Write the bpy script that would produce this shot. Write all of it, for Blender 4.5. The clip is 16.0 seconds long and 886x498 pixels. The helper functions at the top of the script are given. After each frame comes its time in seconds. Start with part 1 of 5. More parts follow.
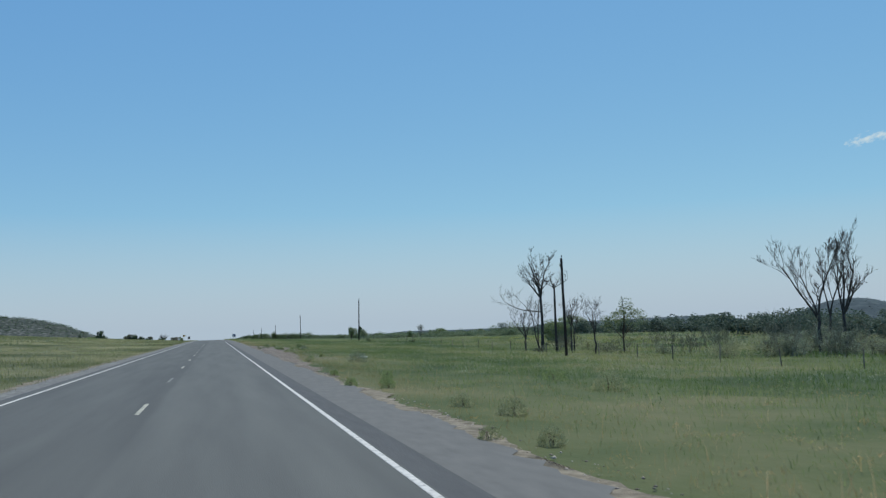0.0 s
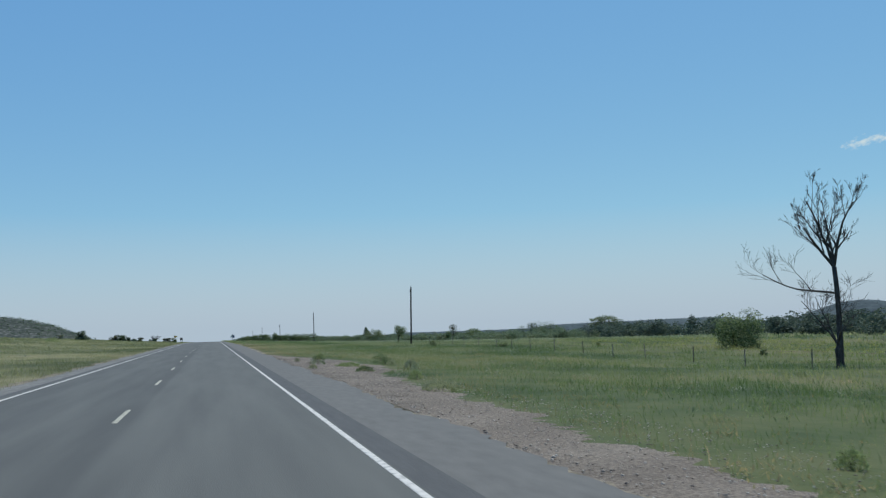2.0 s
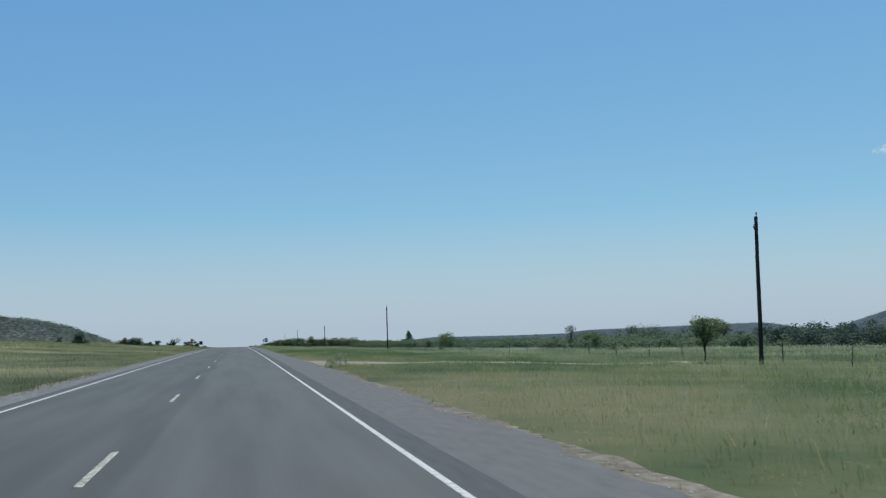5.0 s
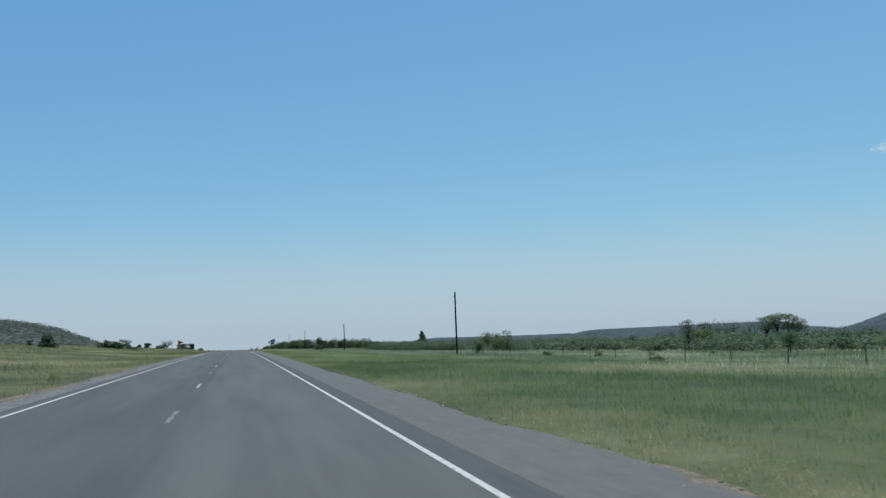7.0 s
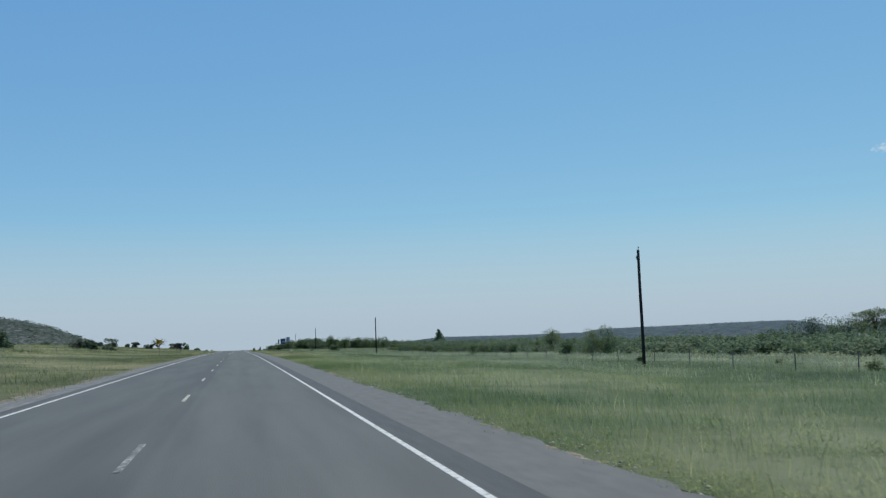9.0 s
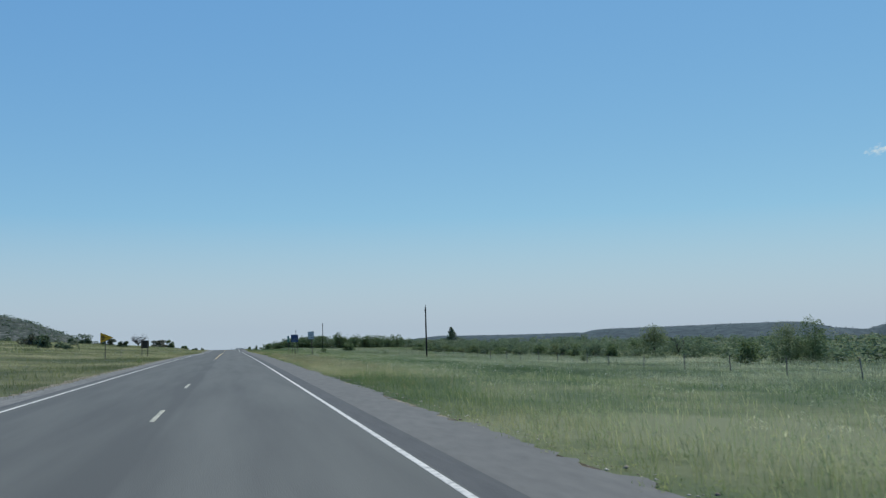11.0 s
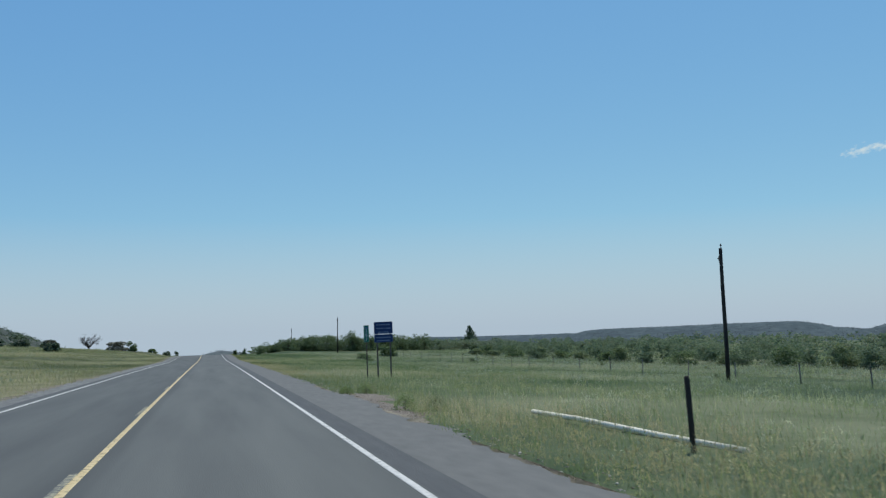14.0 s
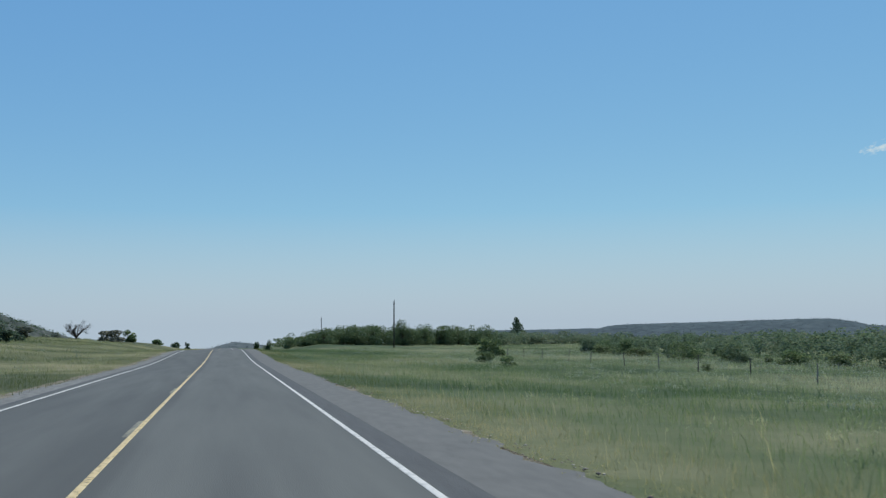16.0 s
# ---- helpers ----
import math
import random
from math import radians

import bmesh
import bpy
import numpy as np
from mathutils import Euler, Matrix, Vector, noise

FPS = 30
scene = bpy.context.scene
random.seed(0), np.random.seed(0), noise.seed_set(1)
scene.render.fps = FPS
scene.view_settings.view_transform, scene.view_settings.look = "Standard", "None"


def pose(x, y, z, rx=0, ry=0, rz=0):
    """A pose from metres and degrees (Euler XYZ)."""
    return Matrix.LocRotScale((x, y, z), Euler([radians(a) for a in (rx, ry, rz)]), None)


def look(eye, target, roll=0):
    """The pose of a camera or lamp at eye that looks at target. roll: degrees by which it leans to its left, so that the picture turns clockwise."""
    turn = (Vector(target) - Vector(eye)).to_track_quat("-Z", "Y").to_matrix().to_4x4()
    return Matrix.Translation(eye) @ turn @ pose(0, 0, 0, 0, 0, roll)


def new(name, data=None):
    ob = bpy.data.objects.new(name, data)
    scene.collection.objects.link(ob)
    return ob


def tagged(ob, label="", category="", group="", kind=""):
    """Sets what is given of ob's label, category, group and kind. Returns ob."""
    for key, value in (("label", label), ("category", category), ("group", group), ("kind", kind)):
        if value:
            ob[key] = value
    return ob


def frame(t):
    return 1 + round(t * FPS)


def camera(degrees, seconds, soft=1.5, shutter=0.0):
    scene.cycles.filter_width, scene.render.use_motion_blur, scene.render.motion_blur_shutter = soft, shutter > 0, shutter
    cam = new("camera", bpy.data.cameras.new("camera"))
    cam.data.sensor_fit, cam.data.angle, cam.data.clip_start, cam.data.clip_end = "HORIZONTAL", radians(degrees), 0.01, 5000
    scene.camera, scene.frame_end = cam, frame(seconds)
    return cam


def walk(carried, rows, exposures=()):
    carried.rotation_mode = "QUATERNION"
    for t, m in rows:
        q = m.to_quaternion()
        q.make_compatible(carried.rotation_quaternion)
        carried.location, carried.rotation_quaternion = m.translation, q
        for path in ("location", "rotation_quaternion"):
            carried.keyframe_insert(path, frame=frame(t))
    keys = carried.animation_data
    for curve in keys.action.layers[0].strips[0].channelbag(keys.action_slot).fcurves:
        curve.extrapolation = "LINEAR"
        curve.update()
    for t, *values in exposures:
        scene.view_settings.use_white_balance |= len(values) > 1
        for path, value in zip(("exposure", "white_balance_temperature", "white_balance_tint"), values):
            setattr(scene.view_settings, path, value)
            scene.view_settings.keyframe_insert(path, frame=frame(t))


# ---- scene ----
CREST = ((180.0, 460.0, 1 / 22000), (460.0, 900.0, 1 / 50000))   # from, to, curvature


def road_z(y):
    """Height of the road's surface along its length: level, then a long gentle crest with a low hump on it."""
    z = 0.275 * (1 + math.cos(math.pi * min(abs(y - 552) / 60, 1)))
    for a, b, k in CREST:
        u = min(max(y, a), b) - a
        z -= k * u * u / 2 + k * (b - a) * max(min(y, 6000.0) - b, 0)
    return z


def road_slope(y):
    return (road_z(y + 0.5) - road_z(y - 0.5))


cam = camera(54.0, 16.0, soft=1.3, shutter=0.04)
ROWS = [  # seconds, metres across and along the road, eye above the asphalt, yaw, pitch against the road, roll
    (0.0, 0.05, 5.00, 1.55, -14.63, 5.12, 1.84),
    (0.5, 0.07, 17.70, 1.53, -14.43, 4.98, 1.74),
    (1.0, 0.11, 30.35, 1.49, -14.99, 4.94, 2.07),
    (1.5, 0.15, 43.00, 1.45, -14.78, 5.03, 2.04),
    (2.0, 0.17, 55.90, 1.49, -14.85, 5.21, 1.69),
    (2.5, 0.24, 69.05, 1.48, -13.89, 5.33, 1.48),
    (3.0, 0.27, 82.30, 1.46, -13.50, 5.33, 1.43),
    (3.5, 0.21, 95.65, 1.48, -13.69, 5.57, 1.28),
    (4.0, 0.15, 109.00, 1.47, -13.19, 5.53, 1.33),
    (6.5, -0.21, 176.45, 1.45, -13.29, 5.61, 1.48),
    (7.0, -0.24, 190.03, 1.42, -13.25, 5.63, 1.66),
    (7.5, -0.25, 203.60, 1.42, -13.32, 5.75, 1.51),
    (8.0, -0.23, 217.28, 1.41, -13.30, 5.67, 1.67),
    (8.5, -0.18, 230.95, 1.41, -13.18, 5.70, 1.64),
    (11.0, -0.08, 299.20, 1.42, -13.66, 5.80, 1.15),
    (11.5, -0.06, 312.80, 1.40, -13.76, 5.87, 1.19),
    (12.0, -0.10, 326.40, 1.45, -13.78, 5.93, 1.15),
    (12.5, -0.07, 340.00, 1.44, -13.82, 5.98, 1.15),
    (13.0, -0.03, 353.60, 1.41, -13.82, 6.02, 1.21),
    (13.5, 0.01, 367.20, 1.40, -13.78, 6.18, 1.06),
    (14.0, -0.00, 380.80, 1.45, -14.92, 6.08, 1.32),
    (14.5, 0.09, 394.40, 1.46, -14.68, 5.95, 1.01),
    (15.0, 0.13, 408.00, 1.46, -16.64, 5.87, 1.44),
    (15.5, 0.09, 421.60, 1.49, -14.28, 5.94, 0.79),
    (16.0, -0.01, 435.20, 1.51, -14.02, 5.83, 0.67),
]
walk(cam, [(t, pose(x, y, h + road_z(y), 90 + pitch + math.degrees(road_slope(y)), roll, yaw))
           for t, x, y, h, yaw, pitch, roll in ROWS], exposures=[(0.0, 0.0, 6500, 0), (16.0, 0.0, 6500, 0)])

# ---------------------------------------------------------------- light
SUN_EL, SUN_AZ = radians(62), radians(38)      # azimuth from +y towards +x
world = bpy.data.worlds.new("sky")
scene.world = world
world.use_nodes = True
wn = world.node_tree
sky = wn.nodes.new("ShaderNodeTexSky")
sky.sky_type, sky.sun_disc = "NISHITA", False
sky.sun_elevation, sky.sun_rotation = SUN_EL, SUN_AZ
sky.altitude, sky.air_density, sky.dust_density, sky.ozone_density = 1500, 1.0, 0.35, 3.5
wn.nodes["Background"].inputs["Strength"].default_value = 0.10
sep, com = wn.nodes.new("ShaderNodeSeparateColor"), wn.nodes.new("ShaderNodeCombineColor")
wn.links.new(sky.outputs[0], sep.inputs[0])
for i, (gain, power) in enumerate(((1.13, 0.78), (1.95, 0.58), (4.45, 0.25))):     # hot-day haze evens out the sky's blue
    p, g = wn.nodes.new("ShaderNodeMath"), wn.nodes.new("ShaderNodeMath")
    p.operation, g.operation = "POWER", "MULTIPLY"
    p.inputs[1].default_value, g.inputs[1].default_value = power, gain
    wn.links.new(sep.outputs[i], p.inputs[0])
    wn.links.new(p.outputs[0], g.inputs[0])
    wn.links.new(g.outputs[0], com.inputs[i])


def sky_math(op, a, b=0.0, clamp=False):
    """One arithmetic node of the sky; a and b are sockets or numbers."""
    n = wn.nodes.new("ShaderNodeMath")
    n.operation, n.use_clamp = op, clamp
    for k, q in enumerate((a, b)):
        if isinstance(q, (int, float)):
            n.inputs[k].default_value = q
        else:
            wn.links.new(q, n.inputs[k])
    return n.outputs[0]


def sky_along(axis):
    n = wn.nodes.new("ShaderNodeVectorMath")
    n.operation = "DOT_PRODUCT"
    n.inputs[1].default_value = axis
    wn.links.new(sky_co.outputs["Generated"], n.inputs[0])
    return n.outputs["Value"]


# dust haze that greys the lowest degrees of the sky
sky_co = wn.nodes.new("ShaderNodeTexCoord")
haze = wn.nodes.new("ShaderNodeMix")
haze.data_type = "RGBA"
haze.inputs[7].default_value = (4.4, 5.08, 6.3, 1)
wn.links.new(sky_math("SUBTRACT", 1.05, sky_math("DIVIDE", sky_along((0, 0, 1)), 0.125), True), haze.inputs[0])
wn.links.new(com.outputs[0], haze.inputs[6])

# a small wisp of white cloud, endlessly far: degrees along and across it
CL_AZ, CL_EL = radians(42.5), radians(10.42)
ahead = sky_along((math.sin(CL_AZ) * math.cos(CL_EL), math.cos(CL_AZ) * math.cos(CL_EL), math.sin(CL_EL)))
along = sky_math("MULTIPLY", sky_along((math.cos(CL_AZ), -math.sin(CL_AZ), 0)), 57.3)
across = sky_math("MULTIPLY", sky_along((-math.sin(CL_EL) * math.sin(CL_AZ), -math.sin(CL_EL) * math.cos(CL_AZ), math.cos(CL_EL))), 57.3)
across = sky_math("SUBTRACT", across, sky_math("MULTIPLY", along, 0.135))
place = wn.nodes.new("ShaderNodeCombineXYZ")
wn.links.new(sky_math("MULTIPLY", along, 2.0), place.inputs[0])
wn.links.new(sky_math("MULTIPLY", across, 3.6), place.inputs[1])
puff = wn.nodes.new("ShaderNodeTexNoise")
puff.inputs["Scale"].default_value, puff.inputs["Detail"].default_value, puff.inputs["Roughness"].default_value = 1.0, 4.0, 0.55
wn.links.new(place.outputs[0], puff.inputs["Vector"])
body = sky_math("MULTIPLY", sky_math("DIVIDE", sky_math("ADD", along, 2.6), 0.9, True), sky_math("DIVIDE", sky_math("SUBTRACT", 3.2, along), 0.8, True))
wisp = sky_math("SUBTRACT", sky_math("MULTIPLY", body, 0.7), sky_math("DIVIDE", sky_math("ABSOLUTE", across), 0.40))
wisp = sky_math("ADD", wisp, sky_math("MULTIPLY", sky_math("SUBTRACT", puff.outputs["Fac"], 0.50), 3.6), True)
wisp = sky_math("MULTIPLY", wisp, sky_math("MULTIPLY", body, 4.0, True))
wisp = sky_math("MULTIPLY", wisp, sky_math("GREATER_THAN", ahead, 0.9))
veil = wn.nodes.new("ShaderNodeMix")
veil.data_type = "RGBA"
veil.inputs[7].default_value = (6.4, 7.0, 7.6, 1)
wn.links.new(sky_math("MULTIPLY", wisp, 0.85), veil.inputs[0])
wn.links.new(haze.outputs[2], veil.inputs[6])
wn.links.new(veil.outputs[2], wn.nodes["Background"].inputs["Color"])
sun = new("sun", bpy.data.lights.new("sun", "SUN"))
sun.data.energy, sun.data.angle, sun.data.color = 3.3, radians(0.5), (1.0, 0.96, 0.90)
sun.matrix_world = look((0, 0, 0), (-math.sin(SUN_AZ) * math.cos(SUN_EL), -math.cos(SUN_AZ) * math.cos(SUN_EL), -math.sin(SUN_EL)))


# ---------------------------------------------------------------- materials
def material(name, stops, scale=1.0, rough=0.85, bump=0.0, bump_scale=20.0, metal=0.0, island=0.0, coarse=0.0, coarse_scale=0.1,
             stretch=(1, 1, 1), through_light=0.0, spec=0.3, obj_random=0.0, lanes=None):
    """A noise-mixed surface: fine grain along a colour ramp, shifted by a coarse noise, by the island or by the object."""
    m = bpy.data.materials.new(name)
    m.use_nodes = True
    nt = m.node_tree
    L, N = nt.links, nt.nodes
    b = N["Principled BSDF"]
    b.inputs["Roughness"].default_value, b.inputs["Metallic"].default_value = rough, metal
    b.inputs["Specular IOR Level"].default_value = spec
    co = N.new("ShaderNodeTexCoord")
    mp = N.new("ShaderNodeMapping")
    mp.inputs["Scale"].default_value = stretch
    L.new(co.outputs["Object"], mp.inputs[0])

    def noisy(s, detail=5.0):
        t = N.new("ShaderNodeTexNoise")
        t.inputs["Scale"].default_value, t.inputs["Detail"].default_value = s, detail
        L.new(mp.outputs[0], t.inputs["Vector"])
        return t.outputs["Fac"]

    def add(a, bb, k):
        mm = N.new("ShaderNodeMath")
        mm.operation = "MULTIPLY_ADD"
        L.new(a, mm.inputs[0])
        mm.inputs[1].default_value = k
        if bb is None:
            mm.inputs[2].default_value = 0.5 - k / 2
        else:
            off = N.new("ShaderNodeMath")
            off.operation = "SUBTRACT"
            L.new(bb, off.inputs[0])
            off.inputs[1].default_value = k / 2
            L.new(off.outputs[0], mm.inputs[2])
        return mm.outputs[0]

    f = noisy(scale)
    if coarse:
        f = add(noisy(coarse_scale, 3.0), f, coarse)
    if island:
        g = N.new("ShaderNodeNewGeometry")
        f = add(g.outputs["Random Per Island"], f, island)
    if obj_random:
        o = N.new("ShaderNodeObjectInfo")
        f = add(o.outputs["Random"], f, obj_random)
    if lanes:                                   # wear across the lanes: (metres, shift)
        sx, mr, lr = N.new("ShaderNodeSeparateXYZ"), N.new("ShaderNodeMapRange"), N.new("ShaderNodeValToRGB")
        L.new(co.outputs["Object"], sx.inputs[0])
        L.new(sx.outputs[0], mr.inputs[0])
        mr.inputs[1].default_value, mr.inputs[2].default_value = lanes[0][0], lanes[-1][0]
        while len(lr.color_ramp.elements) < len(lanes):
            lr.color_ramp.elements.new(0.5)
        for e, (x, v) in zip(lr.color_ramp.elements, lanes):
            e.position, e.color = (x - lanes[0][0]) / (lanes[-1][0] - lanes[0][0]), (v, v, v, 1)
        lr.color_ramp.interpolation = "EASE"
        L.new(mr.outputs[0], lr.inputs[0])
        f = add(lr.outputs[0], f, 0.8)
    r = N.new("ShaderNodeValToRGB")
    while len(r.color_ramp.elements) < len(stops):
        r.color_ramp.elements.new(0.5)
    for e, (p, c) in zip(r.color_ramp.elements, stops):
        e.position, e.color = p, (*c, 1)
    L.new(f, r.inputs[0])
    L.new(r.outputs[0], b.inputs["Base Color"])
    if bump:
        bp = N.new("ShaderNodeBump")
        bp.inputs["Strength"].default_value, bp.inputs["Distance"].default_value = bump, 0.02
        L.new(noisy(bump_scale), bp.inputs["Height"])
        L.new(bp.outputs[0], b.inputs["Normal"])
    if through_light:
        tr = N.new("ShaderNodeBsdfTranslucent")
        mx = N.new("ShaderNodeMixShader")
        mx.inputs[0].default_value = through_light
        L.new(r.outputs[0], tr.inputs[0])
        L.new(b.outputs[0], mx.inputs[1])
        L.new(tr.outputs[0], mx.inputs[2])
        L.new(mx.outputs[0], N["Material Output"].inputs[0])
    return m


ASPHALT = material("asphalt", [(0.15, (0.080, 0.077, 0.071)), (0.5, (0.106, 0.103, 0.093)), (0.85, (0.132, 0.128, 0.114))], 1.6, 0.8, 0.2, 90, coarse=0.45, coarse_scale=0.5, stretch=(1, 0.07, 1),
                   lanes=[(-5.2, 0.45), (-4.4, 0.32), (-3.5, 0.42), (-2.7, 0.34), (-1.9, 0.26), (-1.5, 0.12), (-1.28, 0.14), (-1.1, 0.5), (-0.6, 0.6), (0.15, 0.46), (1.0, 0.6), (1.6, 0.5), (2.09, 0.42)])
ASPHALT_EDGE = material("dark asphalt strip", [(0.3, (0.076, 0.073, 0.072)), (0.7, (0.096, 0.092, 0.090))], 8, 0.85, 0.3, 90, coarse=0.4, coarse_scale=0.6, stretch=(1, 0.1, 1))
SHOULDER = material("chip seal shoulder", [(0.2, (0.118, 0.111, 0.102)), (0.5, (0.143, 0.134, 0.123)), (0.8, (0.168, 0.157, 0.143))], 5, 0.9, 0.15, 60, coarse=0.3, coarse_scale=0.5, stretch=(1, 0.3, 1))
GRAVEL_EDGE = material("taupe gravelly shoulder", [(0.3, (0.135, 0.126, 0.115)), (0.5, (0.175, 0.164, 0.150)), (0.7, (0.23, 0.215, 0.195))], 7, 0.9, 0.5, 60,
                       coarse=0.45, coarse_scale=0.7, stretch=(1, 0.2, 1))
WHITE_PAINT = material("worn white road paint", [(0.28, (0.276, 0.260, 0.237)), (0.46, (0.594, 0.550, 0.503)), (0.8, (0.721, 0.670, 0.608))], 9, 0.7, 0.2, 60)
YELLOW_PAINT = material("worn yellow road paint", [(0.32, (0.24, 0.19, 0.11)), (0.46, (0.60, 0.44, 0.22)), (0.8, (0.70, 0.56, 0.34))], 11, 0.7, 0.2, 60)
DASH_PAINT = material("faded chalky road paint", [(0.36, (0.13, 0.125, 0.11)), (0.47, (0.40, 0.37, 0.29)), (0.75, (0.62, 0.58, 0.46))], 14, 0.7, 0.2, 60, coarse=0.35, coarse_scale=1.2)
WORN_PAINT = material("nearly worn-off yellow paint", [(0.42, (0.112, 0.108, 0.100)), (0.54, (0.27, 0.24, 0.17)), (0.8, (0.50, 0.44, 0.29))], 12, 0.75, 0.2, 60, coarse=0.4, coarse_scale=1.2)
FLAKED_PAINT = material("flaked-off chalky road paint", [(0.46, (0.108, 0.106, 0.100)), (0.56, (0.26, 0.25, 0.22)), (0.8, (0.52, 0.50, 0.44))], 12, 0.75, 0.2, 60, coarse=0.4, coarse_scale=1.0)


def meadow(name, dry, lush_stops, island=0.0, leaf=True, shift=0.0, pale=None):
    """Grass that changes with patches of the field, drier before the driveway, lusher after it and paler across the road; leaves of grass catch the light mostly from above."""
    m = bpy.data.materials.new(name)
    m.use_nodes = True
    L, N = m.node_tree.links, m.node_tree.nodes
    b = N["Principled BSDF"]
    b.inputs["Roughness"].default_value, b.inputs["Specular IOR Level"].default_value = 0.9, 0.15
    co = N.new("ShaderNodeTexCoord")
    sx = N.new("ShaderNodeSeparateXYZ")
    L.new(co.outputs["Object"], sx.inputs[0])
    f = None
    for sc, detail, k in ((0.05, 3.0, 2.7), (0.32, 3.0, 1.2), (2.2, 3.0, 0.4)):
        t = N.new("ShaderNodeTexNoise")
        t.inputs["Scale"].default_value, t.inputs["Detail"].default_value = sc, detail
        L.new(co.outputs["Object"], t.inputs["Vector"])
        q = N.new("ShaderNodeMath")
        q.operation = "MULTIPLY_ADD"
        L.new(t.outputs["Fac"], q.inputs[0])
        q.inputs[1].default_value = k
        if f is None:
            q.inputs[2].default_value = 0.5 + shift - 0.5 * (2.7 + 1.2 + 0.4 + island)
        else:
            L.new(f, q.inputs[2])
        f = q.outputs[0]
    g = N.new("ShaderNodeNewGeometry")
    q = N.new("ShaderNodeMath")
    q.operation = "MULTIPLY_ADD"
    L.new(g.outputs["Random Per Island"], q.inputs[0])
    q.inputs[1].default_value = island
    L.new(f, q.inputs[2])
    ramps = []
    for stops in (dry, lush_stops, pale or dry):
        r = N.new("ShaderNodeValToRGB")
        while len(r.color_ramp.elements) < len(stops):
            r.color_ramp.elements.new(0.5)
        for i, (e, c) in enumerate(zip(r.color_ramp.elements, stops)):
            e.position, e.color = 0.08 + 0.84 * i / (len(stops) - 1), (*c, 1)
        L.new(q.outputs[0], r.inputs[0])
        ramps.append(r.outputs[0])
    mr = N.new("ShaderNodeMapRange")
    mr.interpolation_type = "SMOOTHSTEP"
    mr.inputs[1].default_value, mr.inputs[2].default_value = 130, 270
    L.new(sx.outputs[1], mr.inputs[0])
    mx = N.new("ShaderNodeMix")
    mx.data_type = "RGBA"
    again, wet = N.new("ShaderNodeMapRange"), N.new("ShaderNodeMath")          # and half dry again towards the crest
    again.interpolation_type = "SMOOTHSTEP"
    for i, val in enumerate((395, 440, 1.0, 0.55)):
        again.inputs[i + 1].default_value = val
    L.new(sx.outputs[1], again.inputs[0])
    wet.operation = "MULTIPLY"
    L.new(mr.outputs[0], wet.inputs[0])
    L.new(again.outputs[0], wet.inputs[1])
    L.new(wet.outputs[0], mx.inputs[0])
    L.new(ramps[0], mx.inputs[6])
    L.new(ramps[1], mx.inputs[7])
    my, far_side = N.new("ShaderNodeMapRange"), N.new("ShaderNodeMix")
    far_side.data_type = "RGBA"
    my.inputs[1].default_value, my.inputs[2].default_value = -1.5, -0.5
    L.new(sx.outputs[0], my.inputs[0])
    L.new(my.outputs[0], far_side.inputs[0])
    L.new(ramps[2], far_side.inputs[6])
    L.new(mx.outputs[2], far_side.inputs[7])
    L.new(far_side.outputs[2], b.inputs["Base Color"])
    if leaf:
        va, vn = N.new("ShaderNodeVectorMath"), N.new("ShaderNodeVectorMath")
        va.operation, vn.operation = "MULTIPLY_ADD", "NORMALIZE"
        L.new(g.outputs["Normal"], va.inputs[0])
        va.inputs[1].default_value, va.inputs[2].default_value = (0.5, 0.5, 0.5), (0, 0, 1)
        L.new(va.outputs[0], vn.inputs[0])
        L.new(vn.outputs[0], b.inputs["Normal"])
        tr, under, both = N.new("ShaderNodeBsdfTranslucent"), N.new("ShaderNodeVectorMath"), N.new("ShaderNodeMixShader")
        under.operation, both.inputs[0].default_value = "SCALE", 0.58
        under.inputs["Scale"].default_value = -1.0
        L.new(vn.outputs[0], under.inputs[0])
        L.new(under.outputs[0], tr.inputs["Normal"])
        L.new(far_side.outputs[2], tr.inputs[0])
        L.new(b.outputs[0], both.inputs[1])
        L.new(tr.outputs[0], both.inputs[2])
        L.new(both.outputs[0], N["Material Output"].inputs[0])
    else:
        t, bp = N.new("ShaderNodeTexNoise"), N.new("ShaderNodeBump")
        t.inputs["Scale"].default_value, t.inputs["Detail"].default_value = 6.0, 5.0
        bp.inputs["Strength"].default_value, bp.inputs["Distance"].default_value = 0.6, 0.03
        L.new(co.outputs["Object"], t.inputs["Vector"])
        L.new(t.outputs["Fac"], bp.inputs["Height"])
        L.new(bp.outputs[0], b.inputs["Normal"])
    return m


FIELD_DRY = ((0.058, 0.098, 0.036), (0.096, 0.138, 0.054), (0.132, 0.168, 0.070), (0.165, 0.190, 0.088), (0.208, 0.214, 0.106))
FIELD_LUSH = ((0.052, 0.088, 0.042), (0.080, 0.124, 0.060), (0.112, 0.158, 0.080), (0.156, 0.194, 0.100), (0.220, 0.256, 0.148))
FIELD_PALE = ((0.095, 0.118, 0.054), (0.148, 0.168, 0.080), (0.195, 0.212, 0.106), (0.255, 0.262, 0.138), (0.33, 0.32, 0.18))
VERGE_DRY = ((0.120, 0.135, 0.056), (0.205, 0.190, 0.088), (0.300, 0.245, 0.130), (0.400, 0.325, 0.195))
VERGE_LUSH = ((0.085, 0.132, 0.050), (0.140, 0.192, 0.074), (0.215, 0.250, 0.108), (0.330, 0.335, 0.175))


def times(k, stops):
    return [tuple(f * q for f, q in zip(k, c)) for c in stops]


